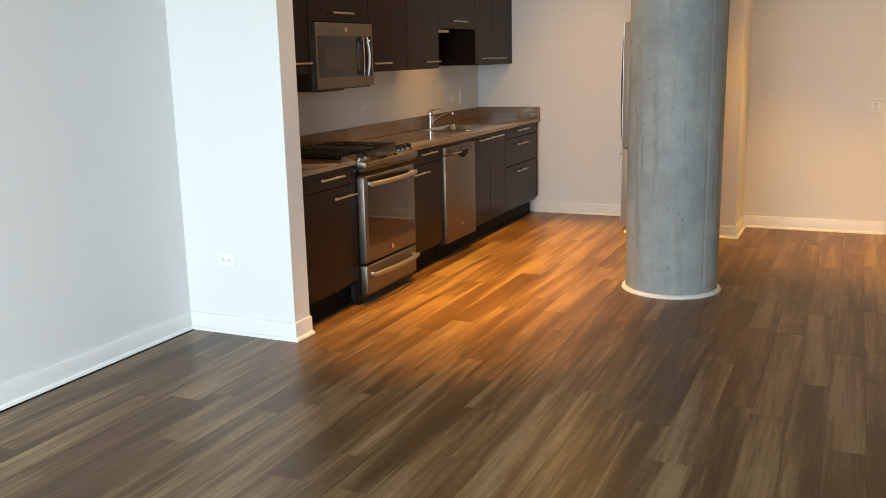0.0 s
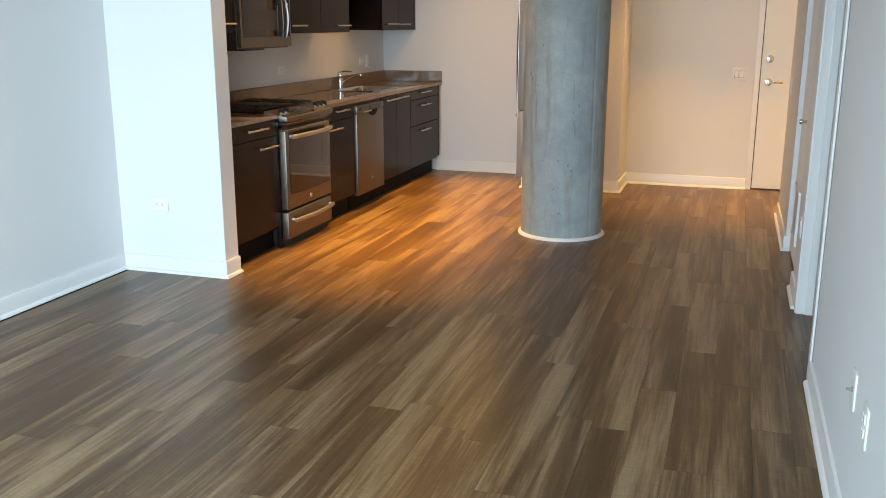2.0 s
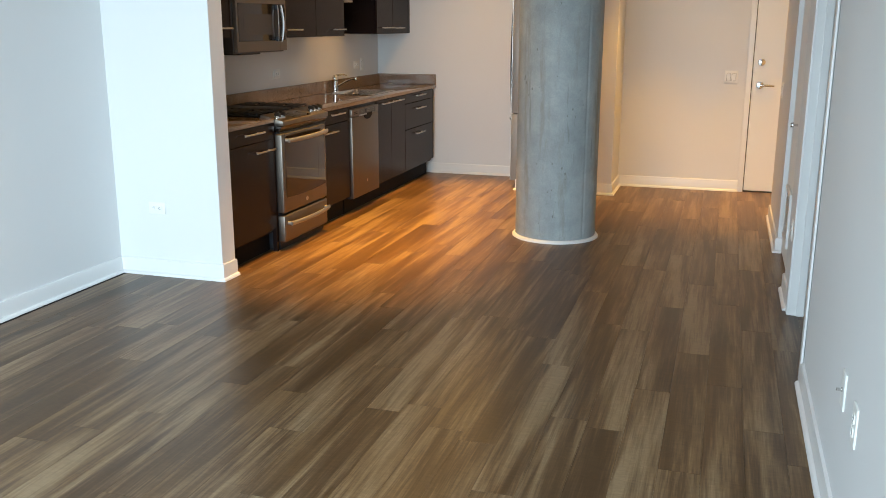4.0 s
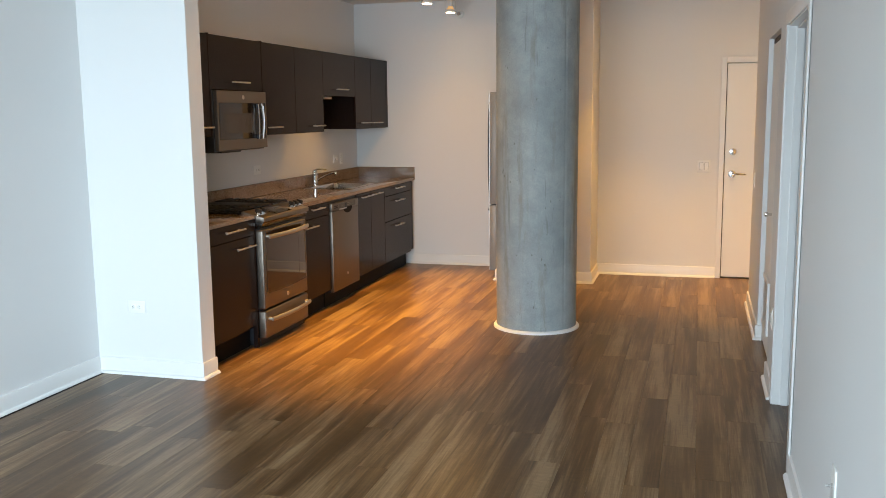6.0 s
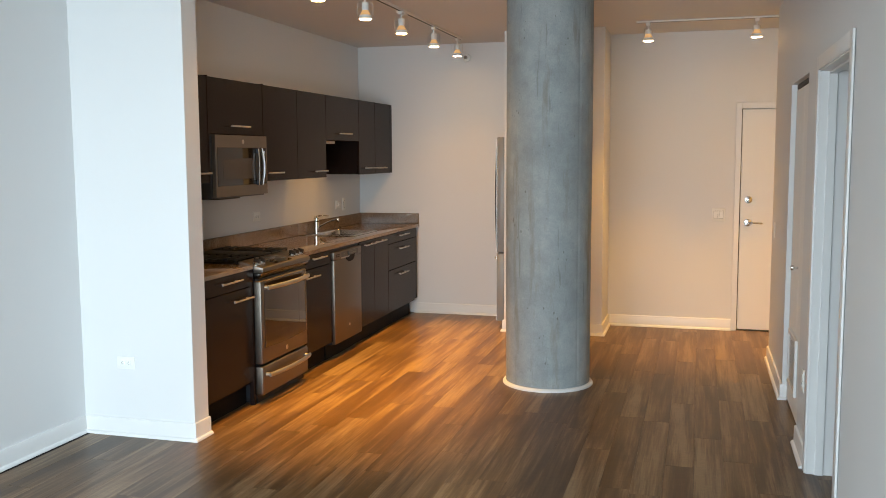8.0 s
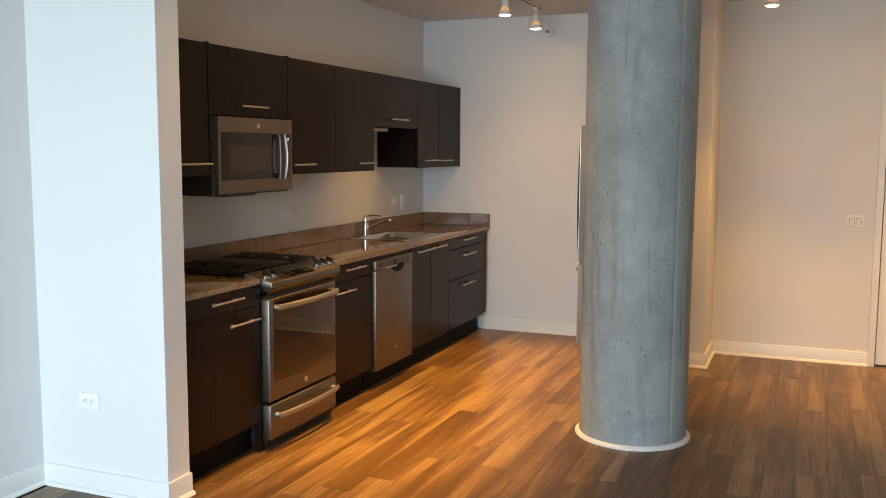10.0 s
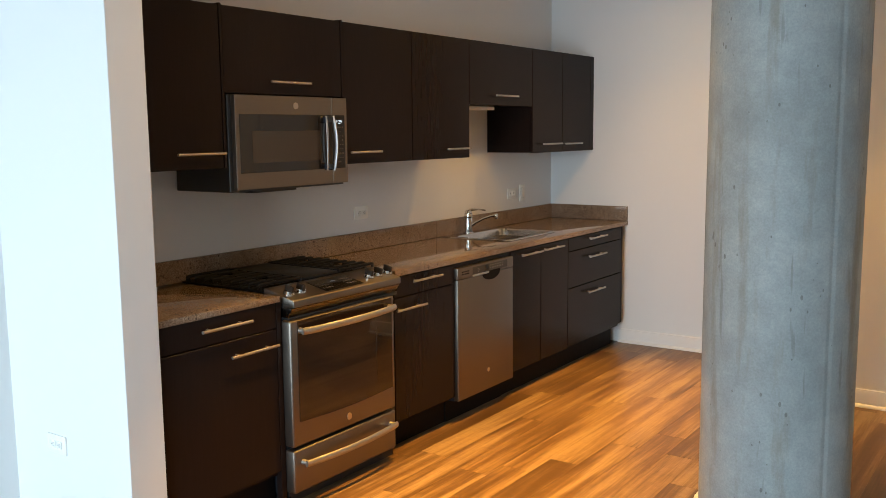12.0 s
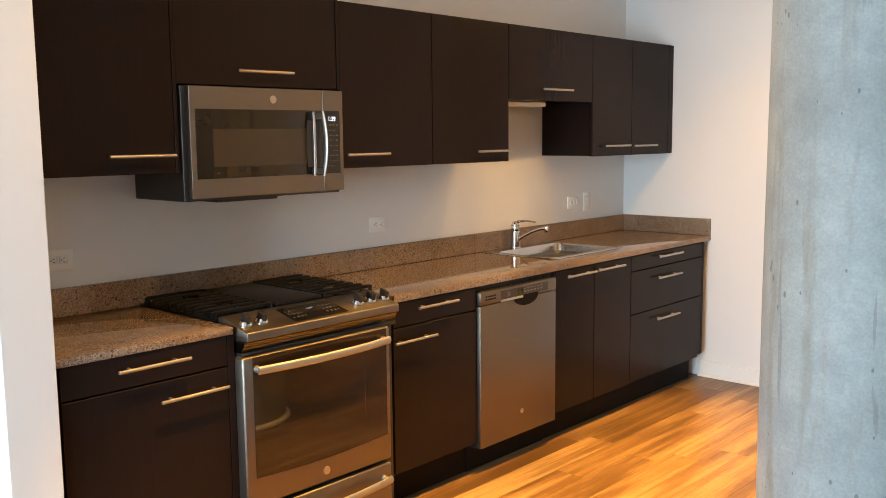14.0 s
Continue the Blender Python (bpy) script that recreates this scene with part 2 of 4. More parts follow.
def smooth(me, degrees=35):
    me.polygons.foreach_set("use_smooth", [True] * len(me.polygons))
    me.set_sharp_from_angle(angle=radians(degrees))


def part(name, bm, mat, parent=None, label=""):
    """One mesh object, given in world coordinates, under a thing or a part."""
    o = ORIGIN.get(parent.name, Vector()) if parent else Vector()
    bm.transform(Matrix.Translation(-o))
    bmesh.ops.recalc_face_normals(bm, faces=bm.faces)
    me = bpy.data.meshes.new(name)
    bm.to_mesh(me)
    bm.free()
    smooth(me)
    me.materials.append(mat)
    ob = new(name, me)
    if parent:
        ob.parent = parent
        ORIGIN[ob.name] = o
    if label:
        ob["label"] = label
    return ob


def structure(name, bm, mat, label, category):
    return tagged(part(name, bm, mat), label, category, kind="structure")


def add_box(bm, x0, x1, y0, y1, z0, z1, bev=0.0, seg=2):
    g = bmesh.ops.create_cube(bm, size=1.0, matrix=Matrix.Translation(((x0 + x1) / 2, (y0 + y1) / 2, (z0 + z1) / 2)) @ Matrix.Diagonal((abs(x1 - x0), abs(y1 - y0), abs(z1 - z0), 1)))
    if bev:
        edges = {e for v in g["verts"] for e in v.link_edges}
        bmesh.ops.bevel(bm, geom=list(edges), offset=bev, segments=seg, profile=0.5, affect="EDGES")
    return bm


def box(x0, x1, y0, y1, z0, z1, bev=0.0, seg=2):
    return add_box(bmesh.new(), x0, x1, y0, y1, z0, z1, bev, seg)


def add_cyl(bm, a, b, r0, r1=None, seg=20, bev=0.0):
    a, b = Vector(a), Vector(b)
    d = b - a
    m = Matrix.Translation((a + b) / 2) @ d.to_track_quat("Z", "Y").to_matrix().to_4x4()
    g = bmesh.ops.create_cone(bm, cap_ends=True, segments=seg, radius1=r0, radius2=r0 if r1 is None else r1, depth=d.length, matrix=m)
    if bev:
        edges = {e for v in g["verts"] for e in v.link_edges if abs((e.verts[0].co - e.verts[1].co).normalized().dot(d.normalized())) < 0.5}
        bmesh.ops.bevel(bm, geom=list(edges), offset=bev, segments=2, profile=0.5, affect="EDGES")
    return bm


def cyl(a, b, r0, r1=None, seg=20, bev=0.0):
    return add_cyl(bmesh.new(), a, b, r0, r1, seg, bev)


def add_tube(bm, pts, radii, seg=12):
    pts = [Vector(p) for p in pts]
    rings = []
    for i, p in enumerate(pts):
        d = (pts[min(i + 1, len(pts) - 1)] - pts[max(i - 1, 0)]).normalized()
        up = Vector((0, 0, 1)) if abs(d.z) < 0.9 else Vector((1, 0, 0))
        u = d.cross(up).normalized()
        w = u.cross(d)
        r = radii[i] if isinstance(radii, (list, tuple)) else radii
        rx, rz = r if isinstance(r, tuple) else (r, r)
        rings.append([bm.verts.new(p + u * rx * math.cos(2 * math.pi * k / seg) + w * rz * math.sin(2 * math.pi * k / seg)) for k in range(seg)])
    for a, b in zip(rings, rings[1:]):
        for k in range(seg):
            bm.faces.new((a[k], a[(k + 1) % seg], b[(k + 1) % seg], b[k]))
    bm.faces.new(rings[0])
    bm.faces.new(rings[-1][::-1])
    return bm


def tube(pts, radii, seg=12):
    return add_tube(bmesh.new(), pts, radii, seg)


def prism_y(profile, y0, y1, bev=0.0):
    """An outline in x and z, drawn out along y."""
    bm = bmesh.new()
    rings = [[bm.verts.new((x, y, z)) for x, z in profile] for y in (y0, y1)]
    n = len(profile)
    for k in range(n):
        bm.faces.new((rings[0][k], rings[0][(k + 1) % n], rings[1][(k + 1) % n], rings[1][k]))
    bm.faces.new(rings[0][::-1])
    bm.faces.new(rings[1])
    if bev:
        bmesh.ops.bevel(bm, geom=list(bm.edges), offset=bev, segments=2, profile=0.5, affect="EDGES")
    return bm


def sweep(profile, line):
    """A moulding: outline (distance from the wall, height) along a line of wall corners, room on the right of the way."""
    bm = bmesh.new()
    line = [Vector(p) for p in line]
    norm = []
    for a, b in zip(line, line[1:]):
        d = (b - a).normalized()
        norm.append(Vector((d.y, -d.x)))
    rings = []
    for i, p in enumerate(line):
        if i == 0:
            m = norm[0]
        elif i == len(line) - 1:
            m = norm[-1]
        else:
            m = (norm[i - 1] + norm[i]) / (1 + norm[i - 1].dot(norm[i]))
        rings.append([bm.verts.new((p.x + m.x * d, p.y + m.y * d, z)) for d, z in profile])
    n = len(profile)
    for a, b in zip(rings, rings[1:]):
        for k in range(n):
            bm.faces.new((a[k], a[(k + 1) % n], b[(k + 1) % n], b[k]))
    bm.faces.new(rings[0][::-1])
    bm.faces.new(rings[-1])
    return bm


# ---- plan ----
WEST, KWEST, EAST = -3.385, -3.32, 0.575
SOUTH, WING_F, WING_B, KNORTH = -1.55, 3.975, 4.125, 8.30
HALL_N, STUB_F, STUB_W, STUB_E = 8.085, 7.542, -1.652, -0.775
CEIL = 2.675
T = 0.12
COL = (-0.972, 5.81, 0.293)

structure("wall_west", box(WEST - T, WEST, SOUTH, WING_F, 0, CEIL), WHITE_WALL, "smooth white painted living room wall", "wall")
structure("wall_wing", box(WEST - T, -2.668, WING_F, WING_B, 0, CEIL, 0.002, 1), WHITE_WALL, "white painted wing wall ending the kitchen run", "wall")
structure("wall_kitchen", box(WEST - T, KWEST, WING_B, KNORTH + T, 0, CEIL), WHITE_WALL, "white painted kitchen wall behind the counter", "wall")
structure("wall_north", box(KWEST, STUB_E - T, KNORTH, KNORTH + T, 0, CEIL), WHITE_WALL, "white painted end wall of the kitchen", "wall")
structure("wall_fridge_side", box(STUB_W, STUB_E, STUB_F, STUB_F + T, 0, CEIL, 0.002, 1), WHITE_WALL, "white painted wall beside the fridge niche", "wall")
structure("wall_fridge_back", box(STUB_E - T, STUB_E, STUB_F + T, KNORTH + T, 0, CEIL), WHITE_WALL, "white painted wall between fridge niche and hall", "wall")

bm = box(STUB_E, 0.372, HALL_N, HALL_N + T, 0, CEIL)
add_box(bm, 1.302, 1.72, HALL_N, HALL_N + T, 0, CEIL)
add_box(bm, 0.372, 1.302, HALL_N, HALL_N + T, 1.99, CEIL)
structure("wall_hall", bm, WHITE_WALL, "white painted hall wall round the entry door", "wall")

bm = box(EAST, EAST + T, SOUTH, 3.345, 0, CEIL)
add_box(bm, EAST, EAST + T, 3.345, 4.305, 1.995, CEIL)
add_box(bm, EAST, EAST + T, 4.305, 4.80, 0, CEIL)
add_box(bm, EAST, EAST + T, 4.80, 5.74, 2.02, CEIL)
add_box(bm, EAST, EAST + T, 5.74, 6.96, 0, CEIL)
structure("wall_east", bm, WHITE_WALL, "white painted wall with bedroom and closet openings", "wall")
structure("wall_closet_end", box(EAST + T, 1.84, 6.84, 6.96, 0, CEIL), WHITE_WALL, "white painted wall closing the closet", "wall")
structure("wall_entry", box(1.72, 1.84, 6.96, HALL_N + T, 0, CEIL), WHITE_WALL, "white painted side wall of the entry", "wall")
structure("wall_bedroom_north", box(EAST + T, 3.2, 4.66, 4.78, 0, CEIL), WHITE_WALL, "white painted bedroom wall", "wall")
structure("wall_bedroom_east", box(3.2, 3.32, SOUTH, 4.78, 0, CEIL), WHITE_WALL, "white painted bedroom side wall", "wall")
structure("wall_closet_back", box(1.3, 1.42, 4.78, 6.84, 0, CEIL), WHITE_WALL, "white painted closet back wall", "wall")

WX0, WX1, WZ0, WZ1 = -3.2, 0.42, 0.12, 2.52
bm = box(WEST - T, WX0, SOUTH - 0.2, SOUTH, 0, CEIL)
add_box(bm, WX1, 3.32, SOUTH - 0.2, SOUTH, 0, CEIL)
add_box(bm, WX0, WX1, SOUTH - 0.2, SOUTH, 0, WZ0)
add_box(bm, WX0, WX1, SOUTH - 0.2, SOUTH, WZ1, CEIL)
structure("wall_south", bm, WHITE_WALL, "white painted window wall", "wall")
structure("ceiling", box(WEST - T, 3.32, SOUTH - 0.2, KNORTH + T, CEIL, CEIL + 0.2), CEIL_PAINT, "flat white painted ceiling", "ceiling")

# window: frame with mullions
win = thing("window_1", ((WX0 + WX1) / 2, SOUTH - 0.12, WZ0), "wide dark framed window facing the daylight", "window", kind="structure")
for x in (WX0, WX0 + 1.19, WX0 + 2.38, WX1 - 0.05):
    part("mullion", box(x, x + 0.05, SOUTH - 0.15, SOUTH - 0.09, WZ0, WZ1, 0.004, 1), SLATE_SIDE, win)
for z in (WZ0, WZ1 - 0.05):
    for x in (WX0 + 0.05, WX0 + 1.24, WX0 + 2.43):
        part("rail", box(x, min(x + 1.14, WX1 - 0.05), SOUTH - 0.15, SOUTH - 0.09, z, z + 0.05, 0.004, 1), SLATE_SIDE, win)
area_lamp("window_daylight", look(((WX0 + WX1) / 2, SOUTH - 0.25, (WZ0 + WZ1) / 2), ((WX0 + WX1) / 2 - 1.7, SOUTH + 3.0, -0.45)), WX1 - WX0 - 0.1, WZ1 - WZ0 - 0.1, DAY, (0.70, 0.885, 1.0))

# baseboards with a quarter-round shoe
SHOE = [(0.0, 0.0), (0.030, 0.0), (0.0295, 0.006), (0.0265, 0.013), (0.021, 0.018), (0.014, 0.0195), (0.0135, 0.100), (0.011, 0.1075), (0.0, 0.1085)]
SHOE = [(d, z * 0.93) for d, z in SHOE]


def baseboard(line, label="white painted baseboard with quarter-round shoe"):
    structure("baseboard", sweep(SHOE, line), TRIM, label, "baseboard")


baseboard([(WEST, SOUTH), (WEST, WING_F), (-2.668, WING_F), (-2.668, WING_B)])
baseboard([(-2.74, KNORTH), (STUB_E - T, KNORTH)])
baseboard([(STUB_W, STUB_F + T), (STUB_W, STUB_F), (STUB_E, STUB_F), (STUB_E, HALL_N), (0.328, HALL_N)])
baseboard([(EAST, 6.96), (EAST, 5.74), (EAST + 0.028, 5.74)])
baseboard([(EAST, 4.80), (EAST, 4.368)])
baseboard([(EAST, 3.282), (EAST, SOUTH)])

# concrete column, cast in a tube form
cx, cy, cr = COL
bm = bmesh.new()
rings = []
SEG = 240
for i in range(41):
    z = 0.004 + (CEIL - 0.004) * i / 40
    ring = []
    for k in range(SEG):
        deg = 360 * k / SEG
        a = radians(deg)
        r = cr + 0.0022 * noise.noise((math.cos(a) * 1.3, math.sin(a) * 1.3, z * 0.8)) + 0.0006 * noise.noise((math.cos(a) * 9, math.sin(a) * 9, z * 7))
        wob = 0.8 * noise.noise((0, 0, z * 1.7))
        for seam, deep in ((-38, 0.0022), (-92, 0.0009), (140, 0.002)):
            d = (deg - seam - wob + 180) % 360 - 180
            if abs(d) < 1.4:
                r -= deep
            elif 0 < d < 12:
                r += deep * 0.25 * (1 - d / 12)
        ring.append(bm.verts.new((cx + r * math.cos(a), cy + r * math.sin(a), z)))
    rings.append(ring)
for a, b in zip(rings, rings[1:]):
    for k in range(SEG):
        bm.faces.new((a[k], a[(k + 1) % SEG], b[(k + 1) % SEG], b[k]))
bm.faces.new(rings[0][::-1])
bm.faces.new(rings[-1])
column = tagged(part("column", bm, CONCRETE), "round grey cast concrete column with a form seam", "column", kind="structure")
bm = bmesh.new()
pr = [(cr - 0.004, 0.0), (cr + 0.022, 0.0), (cr + 0.021, 0.010), (cr + 0.014, 0.018), (cr + 0.004, 0.021), (cr - 0.004, 0.021)]
rr = [[bm.verts.new((cx + r * math.cos(2 * math.pi * k / 80), cy + r * math.sin(2 * math.pi * k / 80), z)) for r, z in pr] for k in range(80)]
for k in range(80):
    a, b = rr[k], rr[(k + 1) % 80]
    for j in range(len(pr)):
        bm.faces.new((a[j], a[(j + 1) % len(pr)], b[(j + 1) % len(pr)], b[j]))
structure("trim", bm, TRIM, "white quarter-round ring at the column foot", "trim")

# entry door
d1 = thing("door_1", (0.84, HALL_N, 0), "closed white flush entry door with lever and deadbolt", "door", kind="structure")
DX0, DX1 = 0.379, 1.295
part("leaf", box(DX0 + 0.004, DX1 - 0.004, HALL_N + 0.018, HALL_N + 0.062, 0.012, 1.982, 0.002, 1), DOOR_WHITE, d1)
for x0, x1, z0, z1 in ((0.328, 0.376, 0.0, 2.042), (1.298, 1.346, 0.0, 2.042), (0.376, 1.298, 1.988, 2.042)):
    part("casing", box(x0, x1, HALL_N - 0.016, HALL_N + 0.05, z0, z1, 0.003, 1), TRIM, d1)
part("threshold", box(DX0, DX1, HALL_N + 0.005, HALL_N + 0.10, 0.0, 0.010, 0.002, 1), SLOT, d1, "dark threshold strip")
# added dark sheet behind the whole leaf; closes the opening and darkens the gaps
part("stop", box(DX0, DX1, HALL_N + 0.066, HALL_N + 0.1, 0.0, 1.986), SLOT, d1)
bm = cyl((0.452, HALL_N + 0.018, 1.183), (0.452, HALL_N + 0.004, 1.183), 0.033, 0.031, 28, 0.003)
add_cyl(bm, (0.452, HALL_N + 0.004, 1.183), (0.452, HALL_N - 0.012, 1.183), 0.020, 0.018, 24, 0.002)
bolt = part("deadbolt", bm, CHROME, d1, "round chrome deadbolt")
part("keyhole", box(0.450, 0.454, HALL_N - 0.0135, HALL_N - 0.012, 1.173, 1.193), SLOT, bolt)
bm = cyl((0.452, HALL_N + 0.018, 0.979), (0.452, HALL_N + 0.006, 0.979), 0.034, 0.032, 28, 0.003)
add_cyl(bm, (0.452, HALL_N + 0.006, 0.979), (0.452, HALL_N - 0.036, 0.979), 0.011, None, 16)
add_tube(bm, [(0.452, HALL_N - 0.036, 0.979), (0.49, HALL_N - 0.040, 0.980), (0.53, HALL_N - 0.038, 0.978), (0.572, HALL_N - 0.034, 0.976)], [0.010, 0.009, 0.008, 0.007])
part("lever", bm, CHROME, d1, "chrome lever handle")
part("latch_plate", box(0.3795, 0.3835, HALL_N + 0.014, HALL_N + 0.022, 0.955, 1.003), SLOT, d1)

# bedroom doorway: lined opening with casing
d2 = thing("door_2", (EAST, 3.85, 0), "open white cased doorway to the bedroom", "doorway", kind="structure")
part("jamb", box(EAST - 0.004, EAST + T + 0.004, 4.292, 4.305, 0.0, 1.982, 0.001, 1), TRIM, d2)
part("jamb", box(EAST - 0.004, EAST + T + 0.004, 3.345, 3.358, 0.0, 1.982, 0.001, 1), TRIM, d2)
part("head", box(EAST - 0.004, EAST + T + 0.004, 3.345, 4.305, 1.982, 1.995, 0.001, 1), TRIM, d2)
part("stop", box(EAST + 0.036, EAST + 0.075, 4.280, 4.292, 0.0, 1.970, 0.002, 1), TRIM, d2)
part("stop", box(EAST + 0.036, EAST + 0.075, 3.358, 3.370, 0.0, 1.970, 0.002, 1), TRIM, d2)
part("stop", box(EAST + 0.036, EAST + 0.075, 3.358, 4.292, 1.970, 1.982, 0.002, 1), TRIM, d2)
for y0, y1, z0, z1 in ((4.298, 4.366, 0.0, 2.055), (3.284, 3.352, 0.0, 2.055), (3.352, 4.298, 1.989, 2.055)):
    part("casing", box(EAST - 0.013, EAST - 0.003, y0, y1, z0, z1, 0.003, 2), TRIM, d2)

# closet door, recessed, with a grille and a pull
d3 = thing("door_3", (EAST + 0.05, 5.24, 0), "closed grey-white closet door with a low grille", "door", kind="structure")
part("leaf", box(EAST + 0.030, EAST + 0.064, 5.272, 5.734, 0.015, 1.985, 0.002, 1), DOOR_WHITE, d3)
part("leaf", box(EAST + 0.030, EAST + 0.064, 4.806, 5.268, 0.015, 1.985, 0.002, 1), DOOR_WHITE, d3)
part("track", box(EAST + 0.032, EAST + 0.062, 4.802, 5.738, 1.992, 2.019), SLOT, d3, "dark metal door track")
bm = cyl((EAST + 0.030, 5.30, 0.915), (EAST + 0.002, 5.30, 0.915), 0.008, None, 14)
add_cyl(bm, (EAST + 0.006, 5.30, 0.915), (EAST - 0.014, 5.30, 0.915), 0.016, 0.014, 20, 0.002)
part("pull", bm, CHROME, d3, "small chrome knob")
bm = box(EAST + 0.012, EAST + 0.029, 5.16, 5.185, 0.16, 0.50, 0.002, 1)
add_box(bm, EAST + 0.012, EAST + 0.029, 5.555, 5.58, 0.16, 0.50, 0.002, 1)
add_box(bm, EAST + 0.012, EAST + 0.029, 5.185, 5.555, 0.16, 0.185, 0.002, 1)
add_box(bm, EAST + 0.012, EAST + 0.029, 5.185, 5.555, 0.475, 0.50, 0.002, 1)
grille = part("grille_frame", bm, TRIM, d3, "white metal grille")
for i in range(14):
    z = 0.193 + i * 0.0205
    bm = prism_y([(EAST + 0.028, z), (EAST + 0.028, z + 0.003), (EAST + 0.016, z + 0.014), (EAST + 0.016, z + 0.011)], 5.185, 5.555)
    part("slat", bm, TRIM, grille)

# ---- kitchen: base units ----
FX = -2.69          # faces of the base doors
CT = 0.905          # worktop
UX = -2.968         # faces of the upper doors


def bar_pull(parent, x, y0, y1, z):
    """A straight bar on two posts, along y, in front of a face at x."""
    bm = tube([(x + 0.031, y0, z), (x + 0.031, y1, z)], 0.006, 12)
    for y in (y0 + 0.045, y1 - 0.045):
        add_cyl(bm, (x - 0.002, y, z), (x + 0.031, y, z), 0.0045, None, 10)
    return part("handle", bm, BAR, parent, "slim brushed nickel bar handle")


def front(parent, name, y0, y1, z0, z1, pull=None, x=FX):
    d = part(name, box(x - 0.019, x, y0 + 0.0015, y1 - 0.0015, z0 + 0.0015, z1 - 0.0015, 0.0015, 1), ESPRESSO, parent)
    if pull:
        bar_pull(d, x, *pull)
    return d


def base_unit(y0, y1, fronts, label):
    u = thing("base_cabinet", ((KWEST + FX) / 2, (y0 + y1) / 2, 0), label, "cabinet", "kitchen base cabinets")
    part("body", box(KWEST + 0.002, FX - 0.021, y0, y1, 0.141, 0.868), ESPRESSO, u)
    part("toe_kick", box(FX - 0.09, FX - 0.075, y0, y1, 0.0, 0.140), TOE, u, "recessed black toe kick")
    for f in fronts:
        front(u, *f)
    return u


base_unit(4.127, 4.752, [("drawer", 4.142, 4.722, 0.773, 0.884, (4.313, 4.563, 0.835)), ("door", 4.142, 4.722, 0.160, 0.770, (4.452, 4.703, 0.709))],
          "dark espresso base cabinet with one drawer and door")
base_unit(5.508, 6.032, [("drawer", 5.511, 6.030, 0.770, 0.872, (5.631, 5.879, 0.840)), ("door", 5.511, 6.030, 0.152, 0.767, (5.496, 5.742, 0.712))],
          "narrow dark espresso base cabinet between range and dishwasher")
base_unit(6.619, 7.352, [("door", 6.620, 6.984, 0.146, 0.872, (6.705, 6.960, 0.838)), ("door", 6.986, 7.351, 0.146, 0.872, (6.983, 7.241, 0.840))],
          "dark espresso sink cabinet with two tall doors")
base_unit(7.352, 8.20, [("drawer", 7.354, 8.196, 0.784, 0.872, (7.624, 7.889, 0.844)), ("drawer", 7.354, 8.196, 0.540, 0.781, (7.617, 7.882, 0.722)), ("drawer", 7.354, 8.196, 0.163, 0.537, (7.608, 7.865, 0.482))],
          "dark espresso base cabinet with three drawers")
tagged(part("end_panel", box(KWEST + 0.002, FX, 8.201, 8.220, 0.165, 0.872, 0.001, 1), ESPRESSO), "dark espresso filler panel at the wall", "panel")
tagged(part("end_panel", box(FX - 0.03, FX, 4.723, 4.751, 0.0, 0.884, 0.001, 1), ESPRESSO), "dark espresso upright panel beside the range", "panel")
tagged(part("filler_strip", box(FX - 0.022, FX - 0.006, 6.032, 6.619, 0.852, 0.874, 0.001, 1), ESPRESSO), "dark espresso strip above the dishwasher", "panel")

# worktop of two slabs with a cut-out for the sink
SX0, SX1, SY0, SY1 = -3.292, -2.80, 6.775, 7.405
worktop = thing("countertop", (-3.0, 6.2, 0.873), "polished brown speckled granite countertop", "countertop")
part("slab", box(KWEST + 0.002, FX + 0.006, 4.127, 4.745, 0.879, CT, 0.003, 2), GRANITE, worktop)
bm = bmesh.new()
xs = [KWEST + 0.002, SX0 + 0.02, SX1 - 0.02, FX + 0.006]
ys = [5.514, SY0 + 0.02, SY1 - 0.02, KNORTH - 0.002]
vs = {(i, j, k): bm.verts.new((xs[i], ys[j], (0.876, CT)[k])) for i in range(4) for j in range(4) for k in range(2)}
cells = [(i, j) for i in range(3) for j in range(3) if (i, j) != (1, 1)]
for i, j in cells:
    bm.faces.new([vs[p] for p in ((i, j, 1), (i + 1, j, 1), (i + 1, j + 1, 1), (i, j + 1, 1))])
    bm.faces.new([vs[p] for p in ((i, j, 0), (i, j + 1, 0), (i + 1, j + 1, 0), (i + 1, j, 0))])
for e in [e for e in bm.edges if len(e.link_faces) == 1 and abs(e.verts[0].co.z - CT) < 1e-5]:
    a, b = e.verts
    lo = [next(v for v in bm.verts if (v.co - Vector((q.co.x, q.co.y, 0.876))).length < 1e-5) for q in (a, b)]
    bm.faces.new((a, b, lo[1], lo[0]))
bmesh.ops.recalc_face_normals(bm, faces=bm.faces)
edge = [e for e in bm.edges if all(v.co.x > FX + 0.005 and v.co.z > 0.9 for v in e.verts)]
bmesh.ops.bevel(bm, geom=edge, offset=0.004, segments=2, profile=0.5, affect="EDGES")
part("slab", bm, GRANITE, worktop)
part("backsplash", box(KWEST + 0.002, KWEST + 0.022, 4.127, 6.735, CT + 0.001, 1.011, 0.002, 1), GRANITE, worktop)
part("backsplash", box(KWEST + 0.002, KWEST + 0.022, 6.737, KNORTH - 0.024, CT + 0.001, 1.011, 0.002, 1), GRANITE, worktop)
part("backsplash", box(KWEST + 0.002, FX + 0.004, KNORTH - 0.022, KNORTH - 0.002, CT + 0.001, 1.011, 0.002, 1), GRANITE, worktop)

# sink: rim, tapered bowl, drain
sink = thing("sink", (-3.04, 7.09, CT), "single bowl stainless drop-in sink in the countertop", "sink")
bm = bmesh.new()


